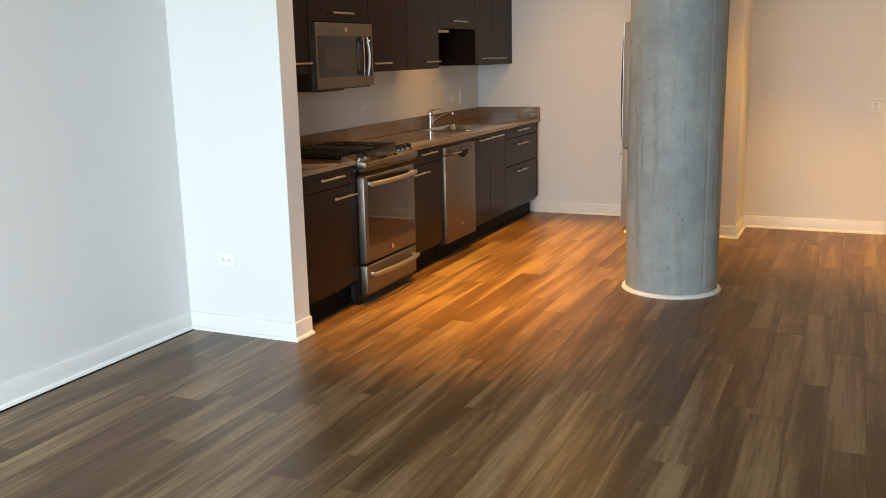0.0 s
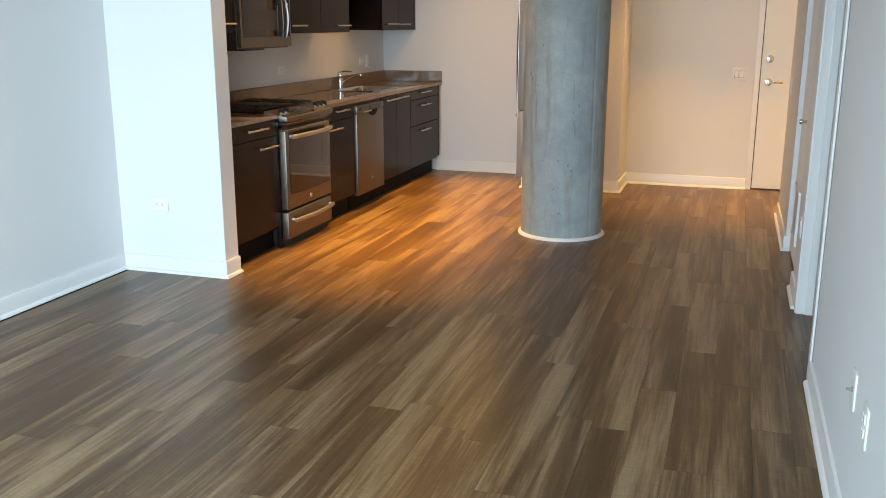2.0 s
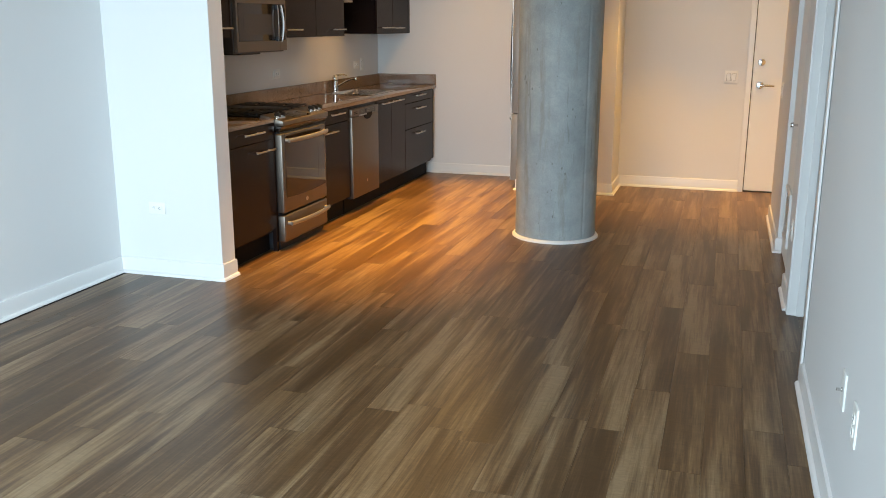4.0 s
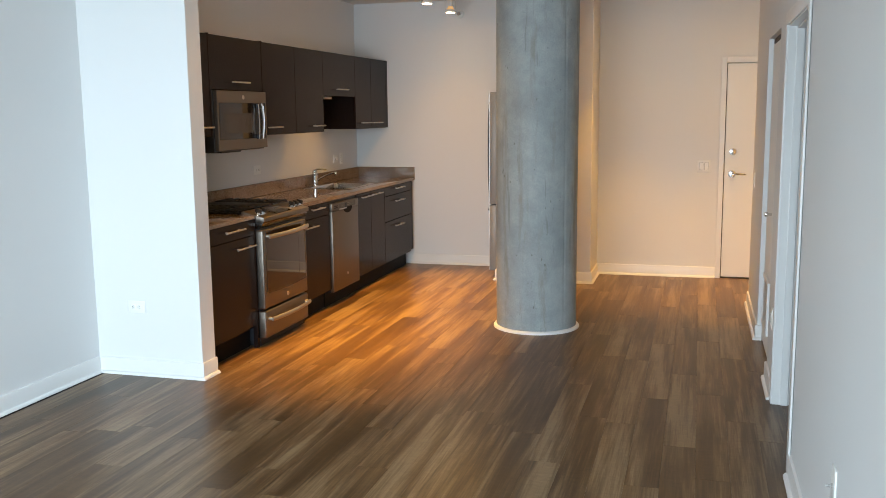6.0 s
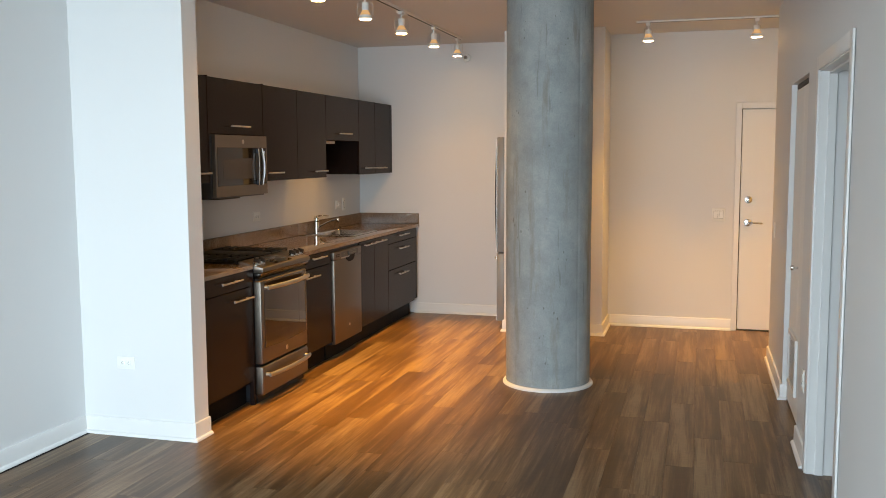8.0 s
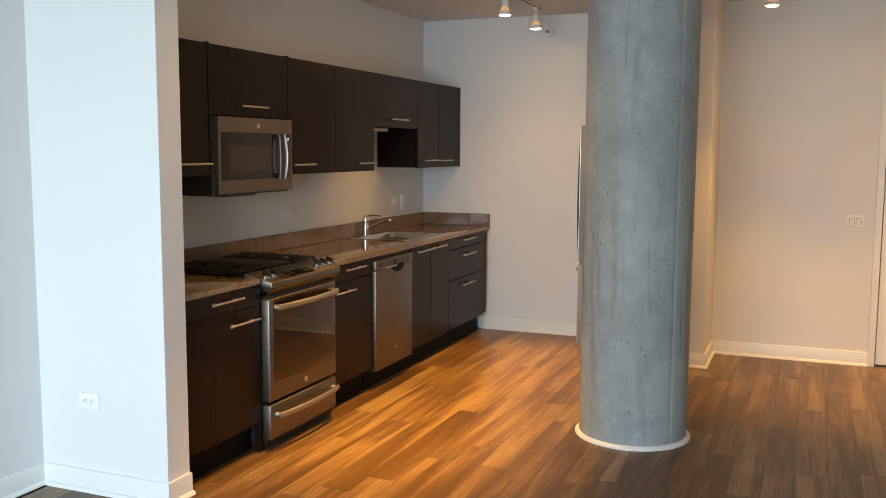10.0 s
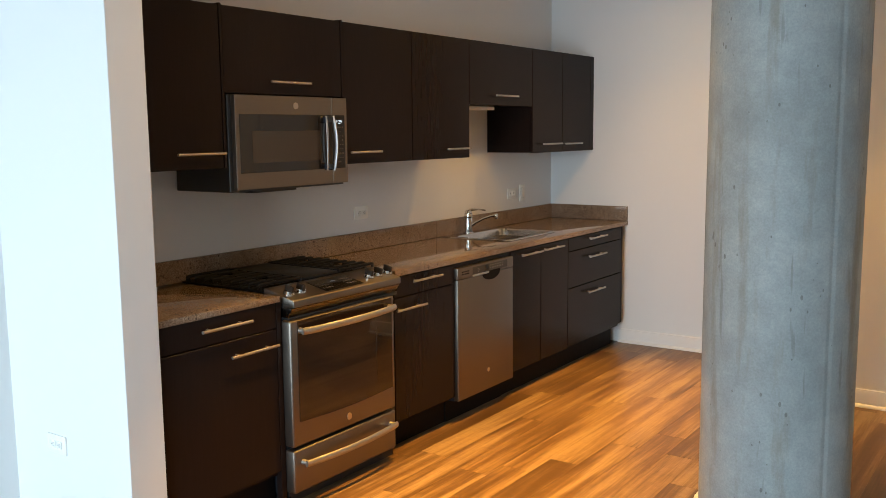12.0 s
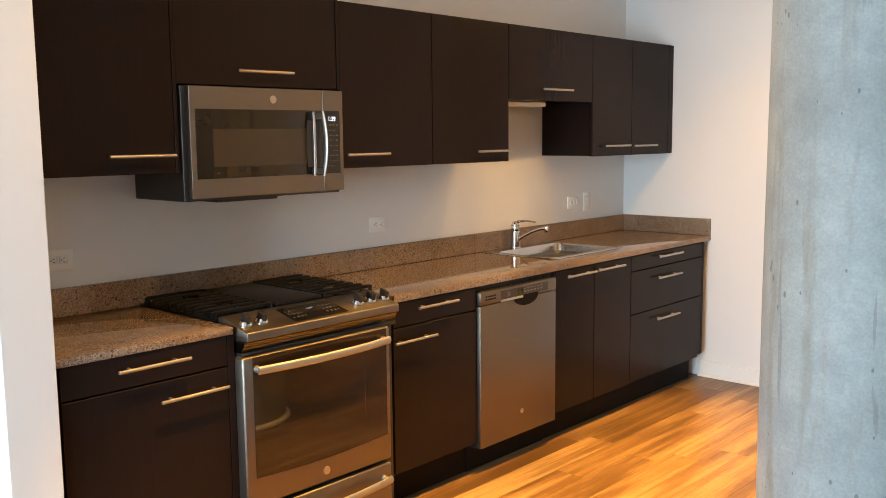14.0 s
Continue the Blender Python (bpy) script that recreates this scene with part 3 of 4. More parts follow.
def round_rect(x0, x1, y0, y1, z, r, n=6):
    out = []
    for cxx, cyy, a0 in ((x1 - r, y1 - r, 0), (x0 + r, y1 - r, 90), (x0 + r, y0 + r, 180), (x1 - r, y0 + r, 270)):
        for k in range(n + 1):
            a = radians(a0 + 90 * k / n)
            out.append(bm.verts.new((cxx + r * math.cos(a), cyy + r * math.sin(a), z)))
    return out


loops = [round_rect(SX0, SX1, SY0, SY1, CT + 0.0012, 0.035), round_rect(SX0 + 0.004, SX1 - 0.004, SY0 + 0.004, SY1 - 0.004, CT + 0.006, 0.033),
         round_rect(SX0 + 0.085, SX1 - 0.030, SY0 + 0.030, SY1 - 0.030, CT + 0.006, 0.05), round_rect(SX0 + 0.089, SX1 - 0.034, SY0 + 0.034, SY1 - 0.034, CT - 0.006, 0.05),
         round_rect(SX0 + 0.098, SX1 - 0.043, SY0 + 0.043, SY1 - 0.043, CT - 0.13, 0.06), round_rect(SX0 + 0.12, SX1 - 0.075, SY0 + 0.08, SY1 - 0.08, CT - 0.165, 0.05)]
for a, b in zip(loops, loops[1:]):
    for k in range(len(a)):
        bm.faces.new((a[k], a[(k + 1) % len(a)], b[(k + 1) % len(a)], b[k]))
bm.faces.new(loops[-1])
part("bowl", bm, BASIN, sink)
part("drain", cyl((-3.02, 7.09, CT - 0.1645), (-3.02, 7.09, CT - 0.160), 0.045, 0.040, 24), CHROME, sink)

# faucet
fx, fy = -3.252, 7.035
fau = thing("faucet", (fx, fy, CT + 0.006), "chrome single lever kitchen faucet on the sink", "faucet")
bm = cyl((fx, fy, CT + 0.006), (fx, fy, CT + 0.013), 0.034, 0.032, 28, 0.002)
add_cyl(bm, (fx, fy, CT + 0.013), (fx, fy, CT + 0.098), 0.0255, 0.0255, 28)
add_cyl(bm, (fx, fy, CT + 0.098), (fx, fy, CT + 0.102), 0.0235, None, 28)
add_cyl(bm, (fx, fy, CT + 0.102), (fx, fy, CT + 0.132), 0.0265, 0.0265, 28, 0.002)
add_cyl(bm, (fx, fy, CT + 0.132), (fx, fy, CT + 0.156), 0.0265, 0.0160, 28, 0.005)
part("body", bm, CHROME, fau)
part("lever", tube([(fx, fy, CT + 0.140), (fx + 0.015, fy + 0.012, CT + 0.156), (fx + 0.05, fy + 0.045, CT + 0.157), (fx + 0.085, fy + 0.075, CT + 0.150)], [(0.016, 0.012), (0.014, 0.009), (0.009, 0.005), (0.007, 0.004)]), CHROME, fau)
sp = [(fx + 0.010, fy + 0.002, CT + 0.046), (fx + 0.05, fy + 0.010, CT + 0.074), (fx + 0.10, fy + 0.020, CT + 0.100), (fx + 0.15, fy + 0.030, CT + 0.118), (fx + 0.185, fy + 0.037, CT + 0.124)]
part("spout", tube(sp, [0.0085, 0.0078, 0.0072, 0.007, 0.007], 14), CHROME, fau)
part("aerator", cyl((fx + 0.188, fy + 0.038, CT + 0.134), (fx + 0.188, fy + 0.038, CT + 0.102), 0.0125, 0.011, 20, 0.002), CHROME, fau)

def clock_text(size, m):
    """The time shown on the appliances, in the plane of m."""
    tc = bpy.data.curves.new("clock", "FONT")
    tc.body, tc.size, tc.align_x, tc.align_y = "1:29", size, "CENTER", "CENTER"
    tmp = bpy.data.objects.new("clock", tc)
    bm = bmesh.new()
    bm.from_mesh(tmp.to_mesh())
    bm.transform(m)
    bpy.data.objects.remove(tmp)
    return bm


# ---- range ----
RY0, RY1, RX = 4.757, 5.503, -2.634
OY0, OY1 = 4.745, 5.438          # oven door and drawer
rg = thing("gas_range", (-2.98, (RY0 + RY1) / 2, 0), "slate steel slide-in gas range with oven and drawer", "range")
part("body", box(KWEST + 0.03, RX - 0.056, RY0 + 0.004, RY1 - 0.004, 0.035, 0.87), SLATE_SIDE, rg, "dark painted range body")
part("base", box(KWEST + 0.06, RX - 0.06, RY0 + 0.02, RY1 - 0.02, 0.0, 0.036), BLACK, rg)
door_o = part("oven_door", box(RX - 0.055, RX, OY0, OY1, 0.262, 0.802, 0.010, 3), SLATE, rg)
# glass with a bowed lower edge
bm = bmesh.new()
lo = [(OY0 + 0.038 + (OY1 - OY0 - 0.062) * k / 16, 0.368 - 0.012 * math.sin(math.pi * k / 16)) for k in range(17)]
outline = lo + [(OY1 - 0.024, 0.797), (OY0 + 0.038, 0.797)]
top = [bm.verts.new((RX + 0.0030, y, z)) for y, z in outline]
bot = [bm.verts.new((RX - 0.002, y, z)) for y, z in outline]
bm.faces.new(top)
for k in range(len(top)):
    bm.faces.new((top[k], top[(k + 1) % len(top)], bot[(k + 1) % len(top)], bot[k]))
glass_o = part("oven_window", bm, GLASS_OVEN, door_o, "dark oven window")
bm = bmesh.new()
for y0, y1, z0, z1 in ((5.296, 5.300, 0.43, 0.68),):
    add_box(bm, RX + 0.0025, RX + 0.0036, y0, y1, z0, z1)
part("window_line", bm, SCREEN, glass_o)


def bowed_handle(parent, z, y0, y1, bow, r=(0.009, 0.0150)):
    n = 14
    pts = [(RX + 0.030 + bow * math.sin(math.pi * k / n) ** 0.8, y0 + (y1 - y0) * k / n, z) for k in range(n + 1)]
    bm = tube(pts, [r] * (n + 1), 14)
    for y in (y0 + 0.012, y1 - 0.012):
        add_cyl(bm, (RX - 0.002, y, z), (RX + 0.034, y, z), 0.013, 0.011, 14)
    return part("handle", bm, BAR, parent, "wide curved brushed steel handle")


bowed_handle(door_o, 0.757, OY0 + 0.040, OY1 - 0.032, 0.028)
part("badge", cyl((RX - 0.001, 5.098, 0.308), (RX + 0.003, 5.098, 0.308), 0.0165, 0.0155, 28), BADGE, door_o, "small round metal badge")
drw = part("drawer", box(RX - 0.055, RX - 0.001, OY0, OY1, 0.060, 0.248, 0.010, 3), SLATE, rg)
bowed_handle(drw, 0.190, OY0 + 0.040, OY1 - 0.032, 0.026)
part("foot", cyl((RX - 0.08, RY0 + 0.05, 0.0), (RX - 0.08, RY0 + 0.05, 0.06), 0.018, None, 14), BLACK, rg)
part("foot", cyl((RX - 0.08, RY1 - 0.05, 0.0), (RX - 0.08, RY1 - 0.05, 0.06), 0.018, None, 14), BLACK, rg)
# black bar fills the gap above the door; the shade is its colour
part("gap_shade", box(RX - 0.05, RX - 0.024, RY0 + 0.004, RY1 - 0.010, 0.798, 0.813), BLACK, rg)
# control panel: sloped top with a rolled front
CPX0, CPX1 = -2.80, -2.628
ctrl = part("control_panel", prism_y([(CPX0, 0.870), (CPX0, 0.922), (CPX0 + 0.02, 0.921), (CPX1 - 0.004, 0.887), (CPX1, 0.882), (CPX1, 0.858), (CPX1 - 0.003, 0.854), (CPX0 + 0.04, 0.850)], RY0 + 0.006, RY1 - 0.018, 0.002), SLATE, rg)
part("lower_fascia", prism_y([(CPX1 - 0.004, 0.852), (CPX1 - 0.012, 0.838), (CPX1 - 0.030, 0.812), (CPX1 - 0.10, 0.812), (CPX1 - 0.10, 0.852)], RY0 - 0.002, RY1 - 0.024, 0.002), FASCIA, rg, "glossy sloped steel strip")
slope = math.atan2(0.034, CPX1 - CPX0 - 0.024)


def on_slope(u, lift=0.0):
    """u from 0 (back) to 1 (front) on the sloped panel: x, z."""
    return (CPX0 + 0.02 + (CPX1 - CPX0 - 0.024) * u + lift * math.sin(slope), 0.921 - 0.034 * u + lift * math.cos(slope))


def slab_on_slope(u0, u1, y0, y1, h):
    a, b, c, d = on_slope(u0, -0.001), on_slope(u1, -0.001), on_slope(u1, h), on_slope(u0, h)
    return prism_y([a, b, c, d], y0, y1)


disp = part("display", slab_on_slope(0.10, 0.90, 4.985, 5.235, 0.0022), GLASS_BLACK, ctrl, "black touch panel")
bm = bmesh.new()
for u in (0.30, 0.48, 0.66):
    for i in range(4):
        for base in (4.998, 5.155):
            y = base + i * 0.018
            a, b, c, d = on_slope(u, 0.0015), on_slope(u + 0.07, 0.0015), on_slope(u + 0.07, 0.0030), on_slope(u, 0.0030)
            tmp = prism_y([a, b, c, d], y, y + (0.010 if (i + int(u * 50)) % 3 else 0.006))
            me = bpy.data.meshes.new("tmp")
            tmp.to_mesh(me)
            tmp.free()
            bm.from_mesh(me)
            bpy.data.meshes.remove(me)
tagged(part("key_marks", bm, PRINT, disp), kind="stuff")
cx_, cz_ = on_slope(0.36, 0.0032)
part("clock", clock_text(0.019, Matrix.Translation((cx_, 5.110, cz_)) @ Euler((0, slope, 0)).to_matrix().to_4x4() @ Euler((0, 0, radians(90))).to_matrix().to_4x4()), DIM, disp, "dim lit clock digits")
for y in (4.800, 4.868, 5.322, 5.388, 5.460):
    x, z = on_slope(0.60)
    up = Vector((math.sin(slope), 0, math.cos(slope)))
    p = Vector((x, y, z))
    skirt = cyl(p - up * 0.001, p + up * 0.006, 0.0250, 0.0245, 28)
    add_cyl(skirt, p + up * 0.006, p + up * 0.018, 0.0245, 0.0190, 28)
    k = part("knob", skirt, CHROME, rg, "chrome burner knob with dark grip")
    g = box(-0.024, 0.024, -0.0080, 0.0080, 0.0, 0.029, 0.005, 2)
    g.transform(Matrix.Translation(p + up * 0.012) @ Euler((0, slope, radians(-8))).to_matrix().to_4x4())
    part("grip", g, KNOB_DARK, k)
# cooktop
part("cooktop", box(KWEST + 0.025, CPX0 + 0.001, RY0 - 0.016, RY1 + 0.012, 0.9055, 0.915, 0.004, 2), ENAMEL, rg, "black enamel cooktop")
GX0, GX1 = KWEST + 0.045, CPX0 - 0.008
for y0, y1 in ((RY0 - 0.012, RY0 + 0.252), (RY1 - 0.252, RY1 + 0.010)):
    bm = bmesh.new()
    zt = 0.940
    outer, inner = (y0, y1) if y0 < RY0 else (y1, y0)
    s = 1 if inner > outer else -1
    ym = (y0 + y1) / 2
    # rail next to the griddle, a rib over each burner, end bars front and back
    add_box(bm, GX0, GX1, min(inner, inner - s * 0.011), max(inner, inner - s * 0.011), zt - 0.020, zt - 0.001, 0.003, 1)
    for k in (0.25, 0.75):
        x = GX0 + (GX1 - GX0) * k
        for a, b in ((-0.105, -0.030), (0.030, 0.105)):
            add_box(bm, x + a, x + b, ym - 0.004, ym + 0.004, zt - 0.016, zt - 0.003, 0.002, 1)
    for i in range(9):
        x = GX0 + 0.008 + i * (GX1 - GX0 - 0.016) / 8
        tip = [(x, outer + s * 0.020, zt - 0.005), (x, outer + s * 0.006, zt - 0.007), (x, outer + s * 0.002, zt - 0.022)]
        if i in (2, 6):
            # fingers that stop short of the flame
            add_tube(bm, [(x, inner - s * 0.006, zt - 0.006), (x, ym + s * 0.036, zt - 0.005)], [(0.0045, 0.0075)] * 2, 8)
            add_tube(bm, [(x, ym - s * 0.036, zt - 0.005)] + tip, [(0.0045, 0.0075)] * 3 + [(0.0045, 0.0050)], 8)
        else:
            add_tube(bm, [(x, inner - s * 0.006, zt - 0.006)] + tip, [(0.0045, 0.0075)] * 3 + [(0.0045, 0.0050)], 8)
    for x in (GX0 + 0.003, GX1 - 0.013):
        for y in (y0 + 0.010, y1 - 0.014):
            add_box(bm, x, x + 0.010, y, y + 0.010, 0.914, zt - 0.010)
    part("grate", bm, IRON, rg, "black cast iron grate")
    for x in (GX0 + 0.125, GX1 - 0.125):
        bm = cyl((x, ym, 0.914), (x, ym, 0.922), 0.046, 0.043, 28, 0.002)
        add_cyl(bm, (x, ym, 0.922), (x, ym, 0.930), 0.034, 0.031, 28, 0.002)
        part("burner", bm, IRON, rg)
part("griddle", box(GX0, GX1, RY0 + 0.258, RY1 - 0.258, 0.918, 0.936, 0.006, 2), IRON, rg, "flat black centre griddle")
part("griddle_stand", box(GX0 + 0.03, GX1 - 0.03, RY0 + 0.285, RY1 - 0.285, 0.914, 0.923), IRON, rg)

# ---- dishwasher ----
DY0, DY1, DXF = 6.037, 6.615, -2.672
dw = thing("dishwasher", (-3.0, (DY0 + DY1) / 2, 0), "slate steel dishwasher with pocket handle", "dishwasher")
part("body", box(KWEST + 0.03, DXF - 0.030, DY0 + 0.006, DY1 - 0.006, 0.121, 0.85), SLATE_SIDE, dw, "dark dishwasher body")
ddoor = part("door", box(DXF - 0.030, DXF, DY0, DY1, 0.125, 0.785, 0.004, 2), SLATE, dw)
part("badge", cyl((DXF - 0.001, 6.341, 0.237), (DXF + 0.002, 6.341, 0.237), 0.012, 0.0115, 24), BADGE, ddoor)
pan = part("control_strip", box(DXF - 0.030, DXF + 0.002, DY0, DY1, 0.788, 0.848, 0.004, 2), SLATE, dw)
bm = bmesh.new()
for i in range(5):
    for j in range(2):
        add_box(bm, DXF + 0.0015, DXF + 0.003, 6.072 + i * 0.0155, 6.083 + i * 0.0155, 0.808 + j * 0.013, 0.815 + j * 0.013)
tagged(part("vent", bm, TOE, pan), kind="stuff")
part("key_field", box(DXF + 0.0012, DXF + 0.0024, 6.180, 6.545, 0.797, 0.838), KEY_FIELD, pan, "dark printed key field")
bm = bmesh.new()
for i in range(6):
    add_box(bm, DXF + 0.0020, DXF + 0.0036, 6.352 + i * 0.026, 6.370 + i * 0.026, 0.8265, 0.8295)
    add_box(bm, DXF + 0.0020, DXF + 0.0036, 6.354 + i * 0.026, 6.367 + i * 0.026, 0.810, 0.817)
for j in range(3):
    add_box(bm, DXF + 0.0020, DXF + 0.0036, 6.230, 6.244 + 0.008 * (j % 2), 0.806 + j * 0.008, 0.809 + j * 0.008)
tagged(part("key_marks", bm, KEY_PRINT, pan), kind="stuff")
part("display", box(DXF + 0.0015, DXF + 0.0042, 6.312, 6.340, 0.802, 0.834), GLASS_BLACK, pan)
# no recess is cut; the pocket's dark hollow is put into the colour
bm = bmesh.new()
n = 18
arc = [(6.372 + 0.094 * math.cos(math.pi * k / n), 0.799 - 0.052 * math.sin(math.pi * k / n) ** 0.8) for k in range(n + 1)]
a = [bm.verts.new((DXF + 0.0030, y, z)) for y, z in arc]
b = [bm.verts.new((DXF - 0.004, y, z)) for y, z in arc]
bm.faces.new(a)
for k in range(n):
    bm.faces.new((a[k], a[k + 1], b[k + 1], b[k]))
part("pocket", bm, POCKET, ddoor, "flat dark plate in place of a recessed pocket grip")
part("pocket_bar", box(DXF + 0.001, DXF + 0.006, 6.178, 6.345, 0.786, 0.797, 0.002, 1), STAINLESS, ddoor)
part("toe_panel", box(DXF - 0.10, DXF - 0.085, DY0 - 0.003, DY1 + 0.002, 0.0, 0.1205), TOE, dw, "recessed black toe panel")

# ---- upper cabinets ----
UT = 2.095


def upper_unit(y0, y1, z0, pull, label, doors=None):
    u = thing("wall_cabinet", ((KWEST + UX) / 2, (y0 + y1) / 2, z0), label, "cabinet", "kitchen wall cabinets")
    part("body", box(KWEST + 0.002, UX - 0.021, y0 + 0.001, y1 - 0.001, z0 + 0.003, UT - 0.003), ESPRESSO, u)
    d = part("door", box(UX - 0.019, UX, y0 + 0.0015, y1 - 0.0015, z0, UT, 0.0015, 1), ESPRESSO, u)
    bar_pull(d, UX, *pull)


upper_unit(4.128, 4.727, 1.424, (4.465, 4.712, 1.486), "dark espresso wall cabinet beside the microwave")
upper_unit(4.741, 5.483, 1.737, (4.989, 5.239, 1.791), "short dark espresso cabinet above the microwave")
upper_unit(5.497, 6.055, 1.414, (5.513, 5.753, 1.470), "tall dark espresso wall cabinet over the worktop")
upper_unit(6.057, 6.618, 1.414, (6.349, 6.581, 1.468), "tall dark espresso wall cabinet beside the sink")
upper_unit(6.620, 7.374, 1.722, (6.876, 7.140, 1.781), "short dark espresso cabinet above the sink")
upper_unit(7.376, 7.800, 1.419, (7.479, 7.744, 1.477), "narrow dark espresso wall cabinet past the sink")
upper_unit(7.802, 8.240, 1.419, (7.797, 8.057, 1.474), "narrow dark espresso wall cabinet at the end wall")
tagged(part("end_panel", box(KWEST + 0.002, UX, 8.242, KNORTH - 0.002, 1.42, UT, 0.001, 1), ESPRESSO), "dark espresso filler strip at the end wall", "panel")
for y, z in ((4.734, 1.424), (5.490, 1.736)):
    tagged(part("side_panel", box(KWEST + 0.002, UX + 0.003, y - 0.0065, y + 0.0065, z, UT + 0.007, 0.001, 1), ESPRESSO), "dark espresso side panel between two wall cabinets", "panel")
ul = thing("undercabinet_light", (-3.13, 6.99, 1.70), "white slim lamp strip under the sink cabinet, switched off", "lamp")
part("housing", box(-3.20, -3.09, 6.64, 7.10, 1.698, 1.720, 0.003, 1), PORCELAIN, ul)

# ---- microwave ----
MX, MY0, MY1, MZ0, MZ1 = -2.946, 4.776, 5.492, 1.328, 1.732
mw = thing("microwave", (-3.13, (MY0 + MY1) / 2, MZ0), "slate steel over-the-range microwave with curved handle", "microwave")
part("body", box(KWEST + 0.003, MX - 0.026, MY0 - 0.018, MY1 - 0.002, MZ0 - 0.010, MZ1, 0.003, 1), SLATE_SIDE, mw, "black painted microwave body")
md = part("door", box(MX - 0.025, MX, MY0, 5.3845, MZ0, MZ1 - 0.001, 0.0015, 1), SLATE, mw)
mp_ = part("keypad_frame", box(MX - 0.025, MX, 5.3860, MY1, MZ0, MZ1 - 0.001, 0.0015, 1), SLATE, mw)
mg = part("window", box(MX - 0.002, MX + 0.002, 4.798, 5.383, 1.398, 1.650, 0.0015, 1), GLASS_BLACK, md, "black glass door window")
part("screen", box(MX + 0.0015, MX + 0.0028, 4.868, 5.296, 1.440, 1.578), SCREEN, mg, "perforated inner window")
kp = part("keypad", box(MX - 0.002, MX + 0.002, 5.387, 5.474, 1.398, 1.650, 0.0015, 1), GLASS_BLACK, mp_, "black glass keypad")
bm = bmesh.new()
for r in range(9):
    for c in range(4):
        if (r * 5 + c * 3) % 7 == 0:
            continue
        y = 5.402 + c * 0.0165
        z = 1.590 - r * 0.0205
        add_box(bm, MX + 0.0015, MX + 0.0026, y, y + (0.010 if (r + c) % 2 else 0.007), z, z + (0.004 if r % 3 else 0.006))
tagged(part("key_marks", bm, PRINT, kp), kind="stuff")
part("badge", cyl((MX - 0.001, 5.142, 1.689), (MX + 0.003, 5.142, 1.689), 0.0155, 0.0145, 28), BADGE, md)
bm = clock_text(0.024, Matrix.Translation((MX + 0.0032, 5.430, 1.617)) @ Euler((radians(90), 0, radians(90))).to_matrix().to_4x4())
part("clock", bm, DIGITS, kp, "lit clock digits")
n = 14


def handle_bar(y, sway, depth, w):
    pts = [(MX + 0.024 + depth * math.sin(math.pi * k / n) ** 0.8, y + sway * math.sin(math.pi * k / n), 1.392 + 0.252 * k / n) for k in range(n + 1)]
    return tube(pts, [w] * (n + 1), 14)


part("handle", handle_bar(5.362, 0.003, 0.018, (0.0050, 0.0105)), BAR, md, "tall curved steel handle")
part("handle_edge", handle_bar(5.320, -0.004, 0.008, (0.0060, 0.0030)), BAR, md)
for z in (1.409, 1.628):
    part("handle_mount", box(MX, MX + 0.032, 5.320, 5.360, z - 0.016, z + 0.016, 0.004, 1), MOUNT, md, "dark blue-black handle block")
part("underside", box(KWEST + 0.06, MX - 0.06, MY0 + 0.14, MY0 + 0.42, MZ0 - 0.022, MZ0 - 0.009, 0.003, 1), BLACK, mw, "black lamp and filter panel")

# ---- fridge, in its niche ----
fr = thing("refrigerator", (-1.3, 8.0, 0), "steel bottom-freezer refrigerator in the niche", "refrigerator")
part("body", box(-1.68, -0.93, 7.70, 8.24, 0.03, 1.745, 0.004, 1), SLATE_SIDE, fr, "dark grey fridge body")
fd = part("door", box(-1.752, -1.684, 7.695, 8.245, 0.70, 1.752, 0.008, 2), FRIDGE_EDGE, fr)
ff = part("freezer_drawer", box(-1.752, -1.684, 7.695, 8.245, 0.06, 0.692, 0.008, 2), FRIDGE_EDGE, fr)
part("face", box(-1.756, -1.7515, 7.699, 8.241, 0.704, 1.748), STAINLESS, fd)
part("face", box(-1.756, -1.7515, 7.699, 8.241, 0.064, 0.688), STAINLESS, ff)
# handle coloured dark like its shadow side; the freezer's below is chrome
pts = [(-1.757 - 0.014 * math.sin(math.pi * k / 12) ** 0.7, 7.73, 0.74 + 0.92 * k / 12) for k in range(13)]
part("handle", tube(pts, 0.007, 12), SLATE_SIDE, fd, "long curved handle coloured dark for its shadow side")
pts = [(-1.765 - 0.035 * math.sin(math.pi * k / 12) ** 0.7, 7.73 + 0.46 * k / 12, 0.645) for k in range(13)]
part("handle", tube(pts, 0.011, 12), CHROME, ff, "curved steel handle")
for y in (7.74, 8.20):
    part("foot", cyl((-1.62, y, 0.0), (-1.62, y, 0.035), 0.02, None, 12), BLACK, fr)
part("hinge_cover", box(-1.74, -1.62, 8.16, 8.24, 1.753, 1.775, 0.004, 1), BLACK, fr)

# ---- wall plates ----


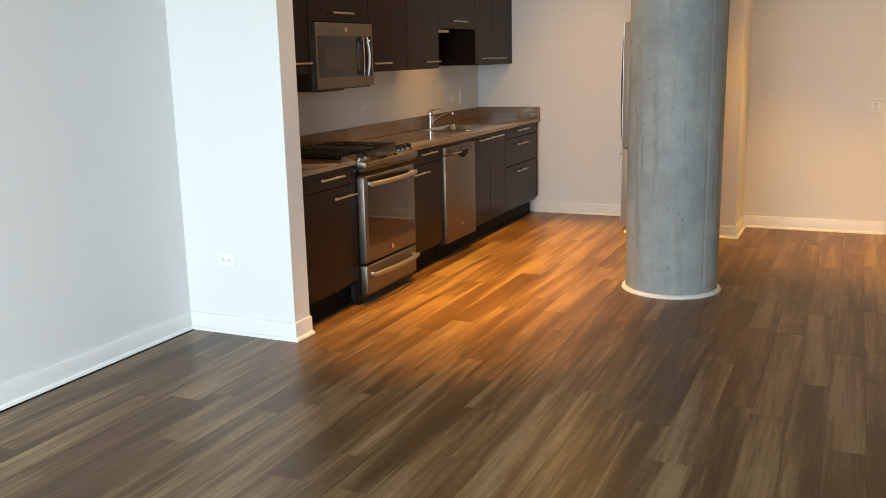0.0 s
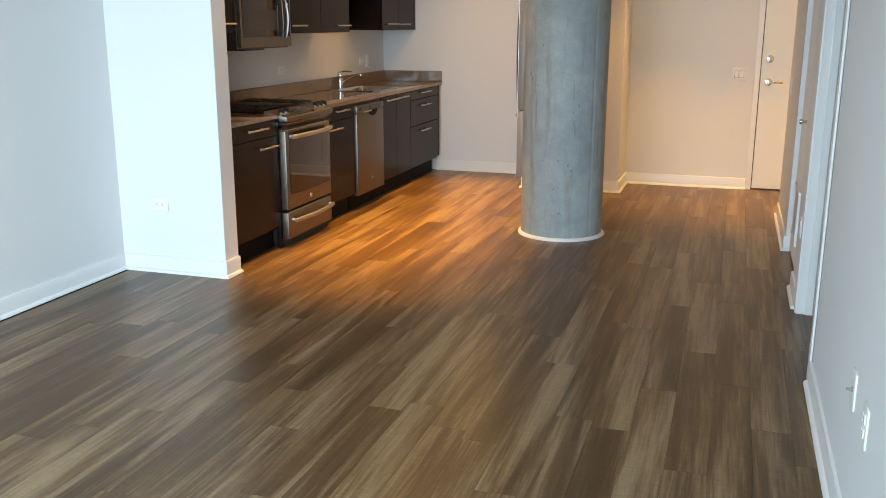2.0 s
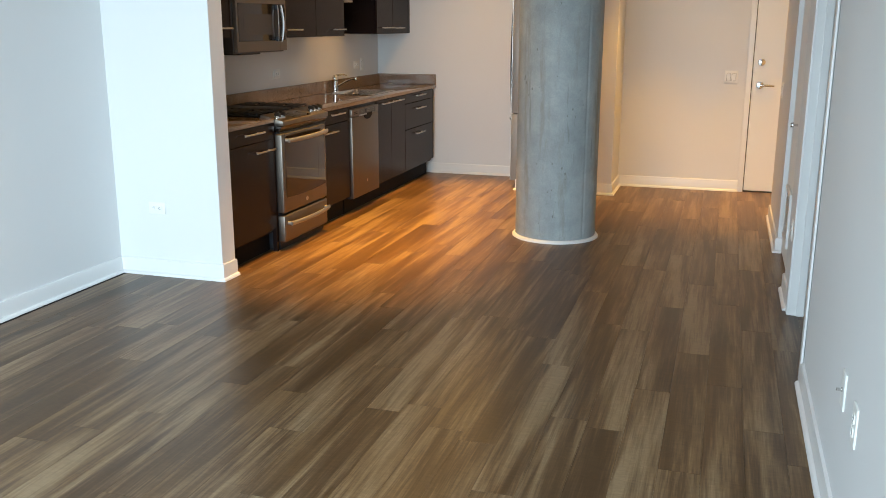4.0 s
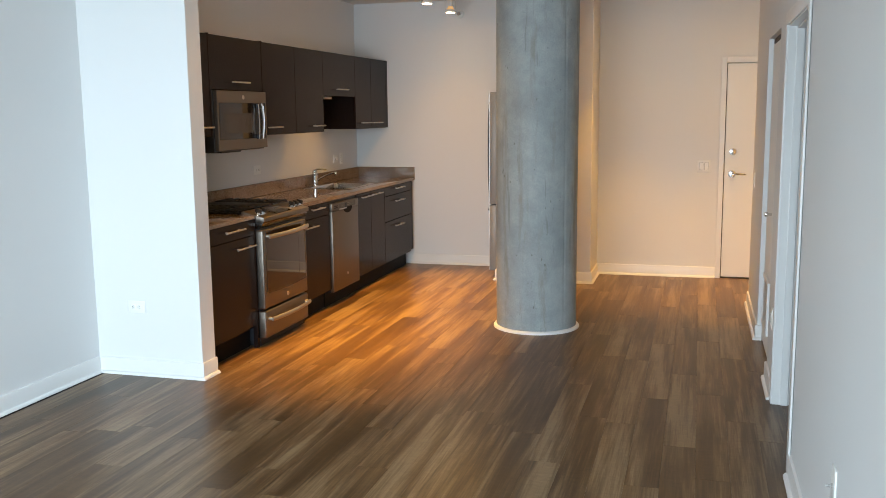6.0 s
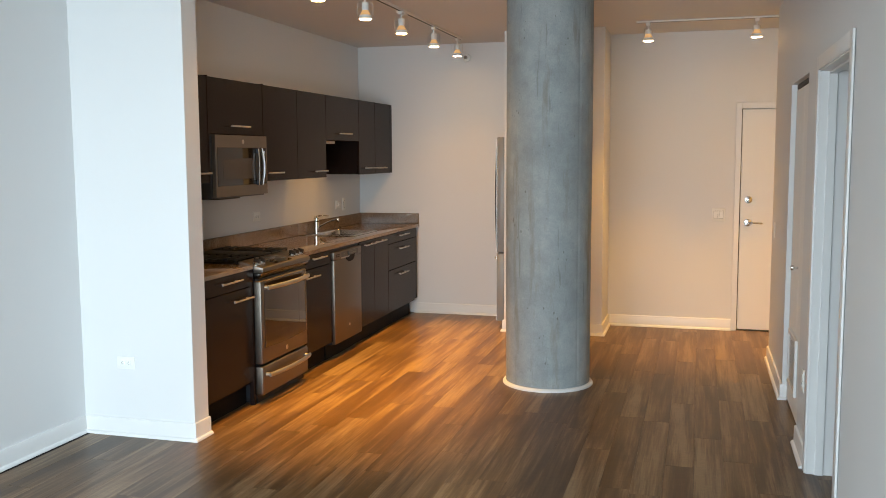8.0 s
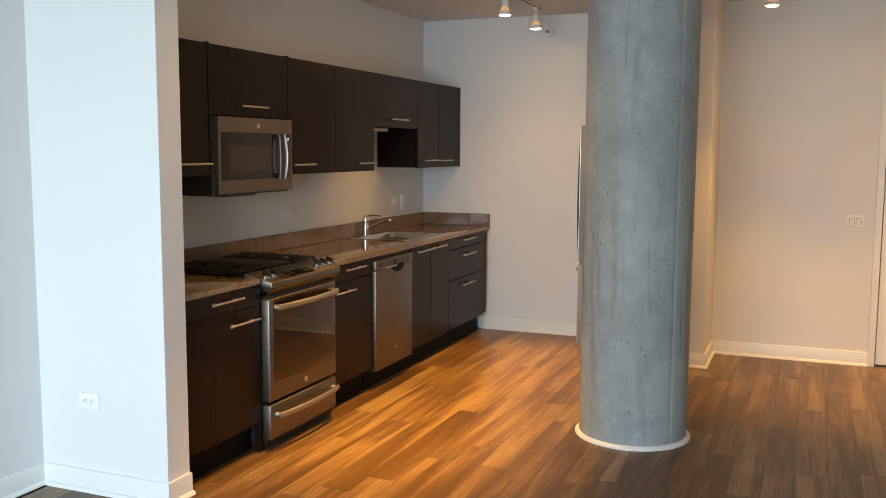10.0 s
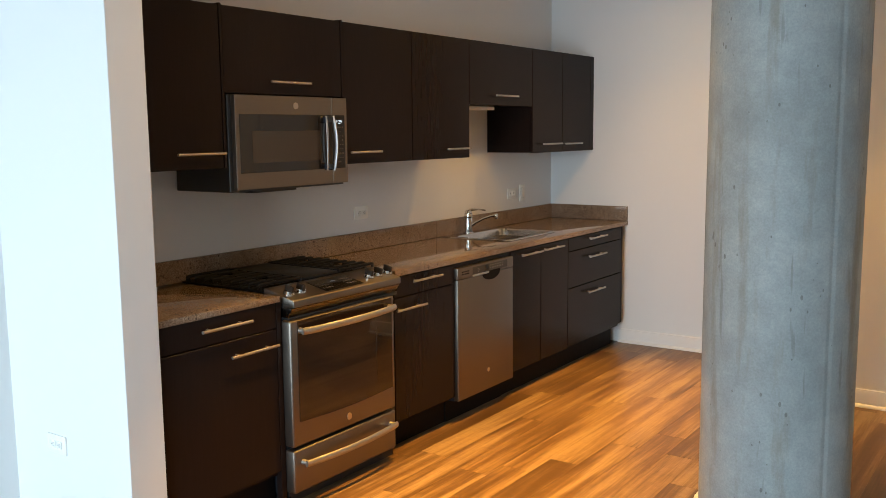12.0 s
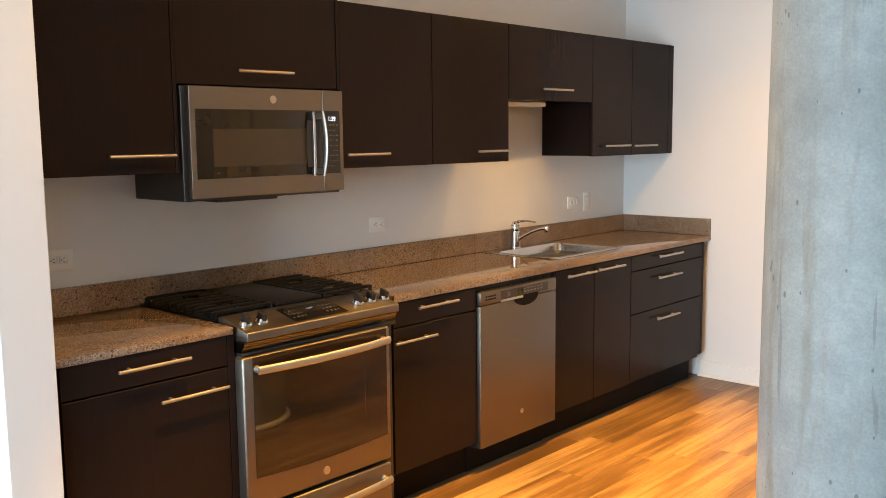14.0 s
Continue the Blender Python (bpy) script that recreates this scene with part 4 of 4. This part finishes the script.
def plate(name, m, w, h, label, category, kind):
    """A plate in its own x (across) and z (up), facing -y, put on the wall by m."""
    t = thing(name, (0, 0, 0), label, category, "wall plates")
    part("cover", box(-w / 2, w / 2, -0.006, 0, -h / 2, h / 2, 0.002, 2), PLATE, t)
    if kind == "outlet":
        across = w > h
        for s in (-1, 1):
            ox, oz = (s * 0.0195, 0) if across else (0, s * 0.0195)
            f = part("socket", box(ox - 0.0145, ox + 0.0145, -0.0085, -0.005, oz - 0.0145, oz + 0.0145, 0.004, 2), PLATE, t)
            bm = bmesh.new()
            for q in (-1, 1):
                if across:
                    add_box(bm, ox - 0.001, ox + 0.006, -0.0092, -0.0084, oz + q * 0.0058 - 0.0013, oz + q * 0.0058 + 0.0013)
                else:
                    add_box(bm, ox + q * 0.0058 - 0.0013, ox + q * 0.0058 + 0.0013, -0.0092, -0.0084, oz - 0.001, oz + 0.006)
            c = (ox - 0.007, oz) if across else (ox, oz - 0.007)
            add_cyl(bm, (c[0], -0.0092, c[1]), (c[0], -0.0084, c[1]), 0.0026, None, 10)
            part("slots", bm, SLOT, f)
    elif kind == "coax":
        bm = cyl((0, -0.005, 0), (0, -0.010, 0), 0.008, None, 6)
        add_cyl(bm, (0, -0.010, 0), (0, -0.024, 0), 0.0048, None, 14)
        part("connector", bm, CHROME, t, "brass coax connector")
    else:
        n = 2 if w > 0.1 else 1
        for i in range(n):
            x = (i - (n - 1) / 2) * 0.046
            part("seam", box(x - 0.0180, x + 0.0180, -0.0064, -0.0050, -0.0345, 0.0345), SLOT, t)
            part("rocker", box(x - 0.0165, x + 0.0165, -0.0095, -0.005, -0.033, 0.033, 0.002, 1), PLATE, t)
    t.matrix_basis = m
    return t


def on_wall(x, y, z, turn):
    return pose(x, y, z, 0, 0, turn)


W_, H_ = 0.073, 0.115
plate("outlet", on_wall(-3.097, WING_F, 0.424, 0), H_, W_, "white duplex outlet lying sideways on the wing wall", "outlet", "outlet")
plate("outlet", on_wall(KWEST, 6.028, 1.119, 90), H_, W_, "white duplex outlet lying sideways above the worktop", "outlet", "outlet")
plate("outlet", on_wall(KWEST, 4.441, 1.114, 90), H_, W_, "white duplex outlet by the microwave", "outlet", "outlet")
plate("outlet", on_wall(KWEST, 7.700, 1.124, 90), H_, W_, "white duplex outlet above the sink", "outlet", "outlet")
plate("light_switch", on_wall(KWEST, 7.850, 1.121, 90), W_, H_, "white single rocker switch above the worktop", "switch", "switch")
plate("light_switch", on_wall(0.199, HALL_N, 1.048, 0), 0.116, H_, "white double rocker switch beside the entry door", "switch", "switch")
plate("light_switch", on_wall(EAST, 6.70, 1.03, -90), W_, H_, "white single rocker switch on the hall wall", "switch", "switch")
plate("outlet", on_wall(EAST, 4.55, 0.415, -90), W_, H_, "white duplex outlet between the two doors", "outlet", "outlet")
plate("outlet", on_wall(EAST, 2.09, 0.455, -90), W_, H_, "white coax plate with a metal connector", "outlet", "coax")
plate("outlet", on_wall(EAST, 1.83, 0.455, -90), W_, H_, "white duplex outlet near the floor", "outlet", "outlet")

# sprinkler heads high on the walls
for x, y, z, d in ((-2.187, KNORTH, 2.536, (0, -1, 0)), (EAST, 4.60, 2.41, (-1, 0, 0))):
    p, d = Vector((x, y, z)), Vector(d)
    s = thing("sprinkler", p, "white sidewall sprinkler head on a round plate", "sprinkler", "sprinklers")
    part("escutcheon", cyl(p, p + d * 0.012, 0.042, 0.034, 28, 0.003), PLATE, s)
    bm = cyl(p + d * 0.012, p + d * 0.045, 0.012, 0.010, 14)
    add_cyl(bm, p + d * 0.052, p + d * 0.055, 0.017, None, 14)
    add_cyl(bm, p + d * 0.045 + Vector((0, 0, 0.009)), p + d * 0.053 + Vector((0, 0, 0.009)), 0.002, None, 8)
    add_cyl(bm, p + d * 0.045 - Vector((0, 0, 0.009)), p + d * 0.053 - Vector((0, 0, 0.009)), 0.002, None, 8)
    part("head", bm, CHROME, s)


# ---- track lamps ----
def track_head(x, y, z, swing):
    """A lamp on the track: its bulb's face at x, y, z."""
    t = thing("track_lamp", (x, y, CEIL), "white track spotlight with lit reflector bulb", "spotlight", "track lamps")
    part("adapter", box(x - 0.016, x + 0.016, y - 0.035, y + 0.035, CEIL - 0.045, CEIL - 0.018, 0.004, 1), LAMP_WHITE, t)
    part("stem", cyl((x, y, CEIL - 0.045), (x, y, CEIL - 0.070), 0.007, None, 12), LAMP_WHITE, t)
    s = 0.052
    dx, dy = math.cos(radians(swing)) * s, math.sin(radians(swing)) * s
    zt, zb = CEIL - 0.068, z + 0.030
    for q in (-1, 1):
        part("yoke", tube([(x, y, zt), (x + q * dx * 0.8, y + q * dy * 0.8, zt), (x + q * dx, y + q * dy, zt - 0.008), (x + q * dx, y + q * dy, zb), (x + q * dx * 0.85, y + q * dy * 0.85, zb - 0.004)], 0.0022, 8), WIRE, t)
    part("socket", cyl((x, y, CEIL - 0.072), (x, y, z + 0.058), 0.024, 0.024, 24, 0.004), LAMP_WHITE, t)
    part("bulb_neck", cyl((x, y, z + 0.058), (x, y, z + 0.024), 0.020, 0.038, 28), AMBER, t, "glowing amber bulb neck")
    rim = part("bulb_rim", cyl((x, y, z + 0.026), (x, y, z + 0.001), 0.041, 0.045, 32, 0.004), LAMP_WHITE, t)
    part("bulb_face", cyl((x, y, z + 0.002), (x, y, z - 0.004), 0.041, 0.034, 32), BULB, rim, "bright warm bulb face")


TX = -2.135
tr = thing("lamp_track", (TX, 6.0, CEIL), "white ceiling track of the kitchen spotlights", "track")
part("rail", box(TX - 0.017, TX + 0.017, 4.10, 7.86, CEIL - 0.019, CEIL - 0.001, 0.002, 1), LAMP_WHITE, tr)
part("slot", box(TX - 0.007, TX + 0.007, 4.11, 7.85, CEIL - 0.0202, CEIL - 0.0188), SLOT, tr)
part("feed_box", box(TX - 0.030, TX + 0.030, 6.09, 6.20, CEIL - 0.032, CEIL - 0.0203, 0.003, 1), LAMP_WHITE, tr)
tr = thing("lamp_track", (0.4, 7.3, CEIL), "white ceiling track of the hall spotlights", "track")
part("rail", box(-0.50, 1.40, 7.288, 7.312, CEIL - 0.015, CEIL - 0.001, 0.002, 1), LAMP_WHITE, tr)
part("slot", box(-0.49, 1.39, 7.296, 7.304, CEIL - 0.0162, CEIL - 0.0148), SLOT, tr)
for y in (4.58, 5.36, 6.12, 6.98, 7.74):
    track_head(TX, y, 2.494, 35)
    spot_lamp("track_beam", look((TX, y, 2.482), (TX + 0.13, y - (0.45 if y > 7.5 else 0.0), 0), 0), SPOT_K * (1.30 if y < 5.5 else 1.0 if y < 6.5 else 0.74), WARM, 52, 1.0, 0.04)
    spot_lamp("track_spill", look((TX, y, 2.482), (TX, y - (0.9 if y > 7.5 else 0.0), 0), 0), SPILL, WARM, 150, 0.8, 0.04)
for x in (-0.403, 0.437, 1.24):
    track_head(x, 7.30, 2.512, 55)
    spot_lamp("track_beam", look((x, 7.30, 2.50), (x, 7.30, 0), 0), SPOT_H, WARM, 64, 0.65, 0.04)
    spot_lamp("track_spill", look((x, 7.30, 2.50), (x, 7.30, 0), 0), SPILL_H, WARM, 120, 1.0, 0.04)

# ---- floor planks ----
PW, PL, PX = 0.1465, 1.22, 0.034
KNOWN = {0: 3.53, -1: 3.02, -2: 2.575, 1: 4.38, -5: 3.54, -7: 3.795, -9: 2.94}
floor = structure("floor", box(WEST - T, 3.32, SOUTH - 0.2, KNORTH + T, -0.06, -0.004), TOE, "wood-look vinyl plank floor, brown and grey", "floor")
MESHES = {}


def plank_mesh(w, l):
    key = (round(w, 3), round(l, 3))
    if key not in MESHES:
        c, g = 0.0004, 0.00012
        x, y = w / 2 - g, l / 2 - g
        bm = bmesh.new()
        rows = [[bm.verts.new((sx * (x - d), sy * (y - d), z)) for sx, sy in ((-1, -1), (1, -1), (1, 1), (-1, 1))] for d, z in ((0, -0.005), (0, -0.0010), (c, 0.0))]
        for a, b in zip(rows, rows[1:]):
            for k in range(4):
                bm.faces.new((a[k], a[(k + 1) % 4], b[(k + 1) % 4], b[k]))
        bm.faces.new(rows[-1])
        me = bpy.data.meshes.new("plank")
        bm.to_mesh(me)
        bm.free()
        me.materials.append(FLOOR)
        MESHES[key] = me
    return MESHES[key]


rng = random.Random(11)
rest = bmesh.new()
for k in range(-23, 23):
    x0, x1 = PX + k * PW, PX + (k + 1) * PW
    x0, x1 = max(x0, WEST - 0.01), min(x1, 3.19)
    if x1 - x0 < 0.02:
        continue
    y = (KNOWN.get(k, rng.uniform(0, PL)) - SOUTH) % PL + SOUTH - PL
    while y < KNORTH:
        y0, y1 = max(y, SOUTH), min(y + PL, KNORTH)
        y += PL
        if y1 - y0 < 0.03:
            continue
        if k <= 4 and y1 > 1.15:
            ob = new("plank", plank_mesh(x1 - x0, y1 - y0))
            ob.location = ((x0 + x1) / 2, (y0 + y1) / 2, 0)
            ob.parent = floor
        else:
            add_box(rest, x0 + 0.0005, x1 - 0.0005, y0 + 0.0005, y1 - 0.0005, -0.005, 0)
ob = part("planks", rest, FLOOR, floor)
tagged(ob, kind="stuff")
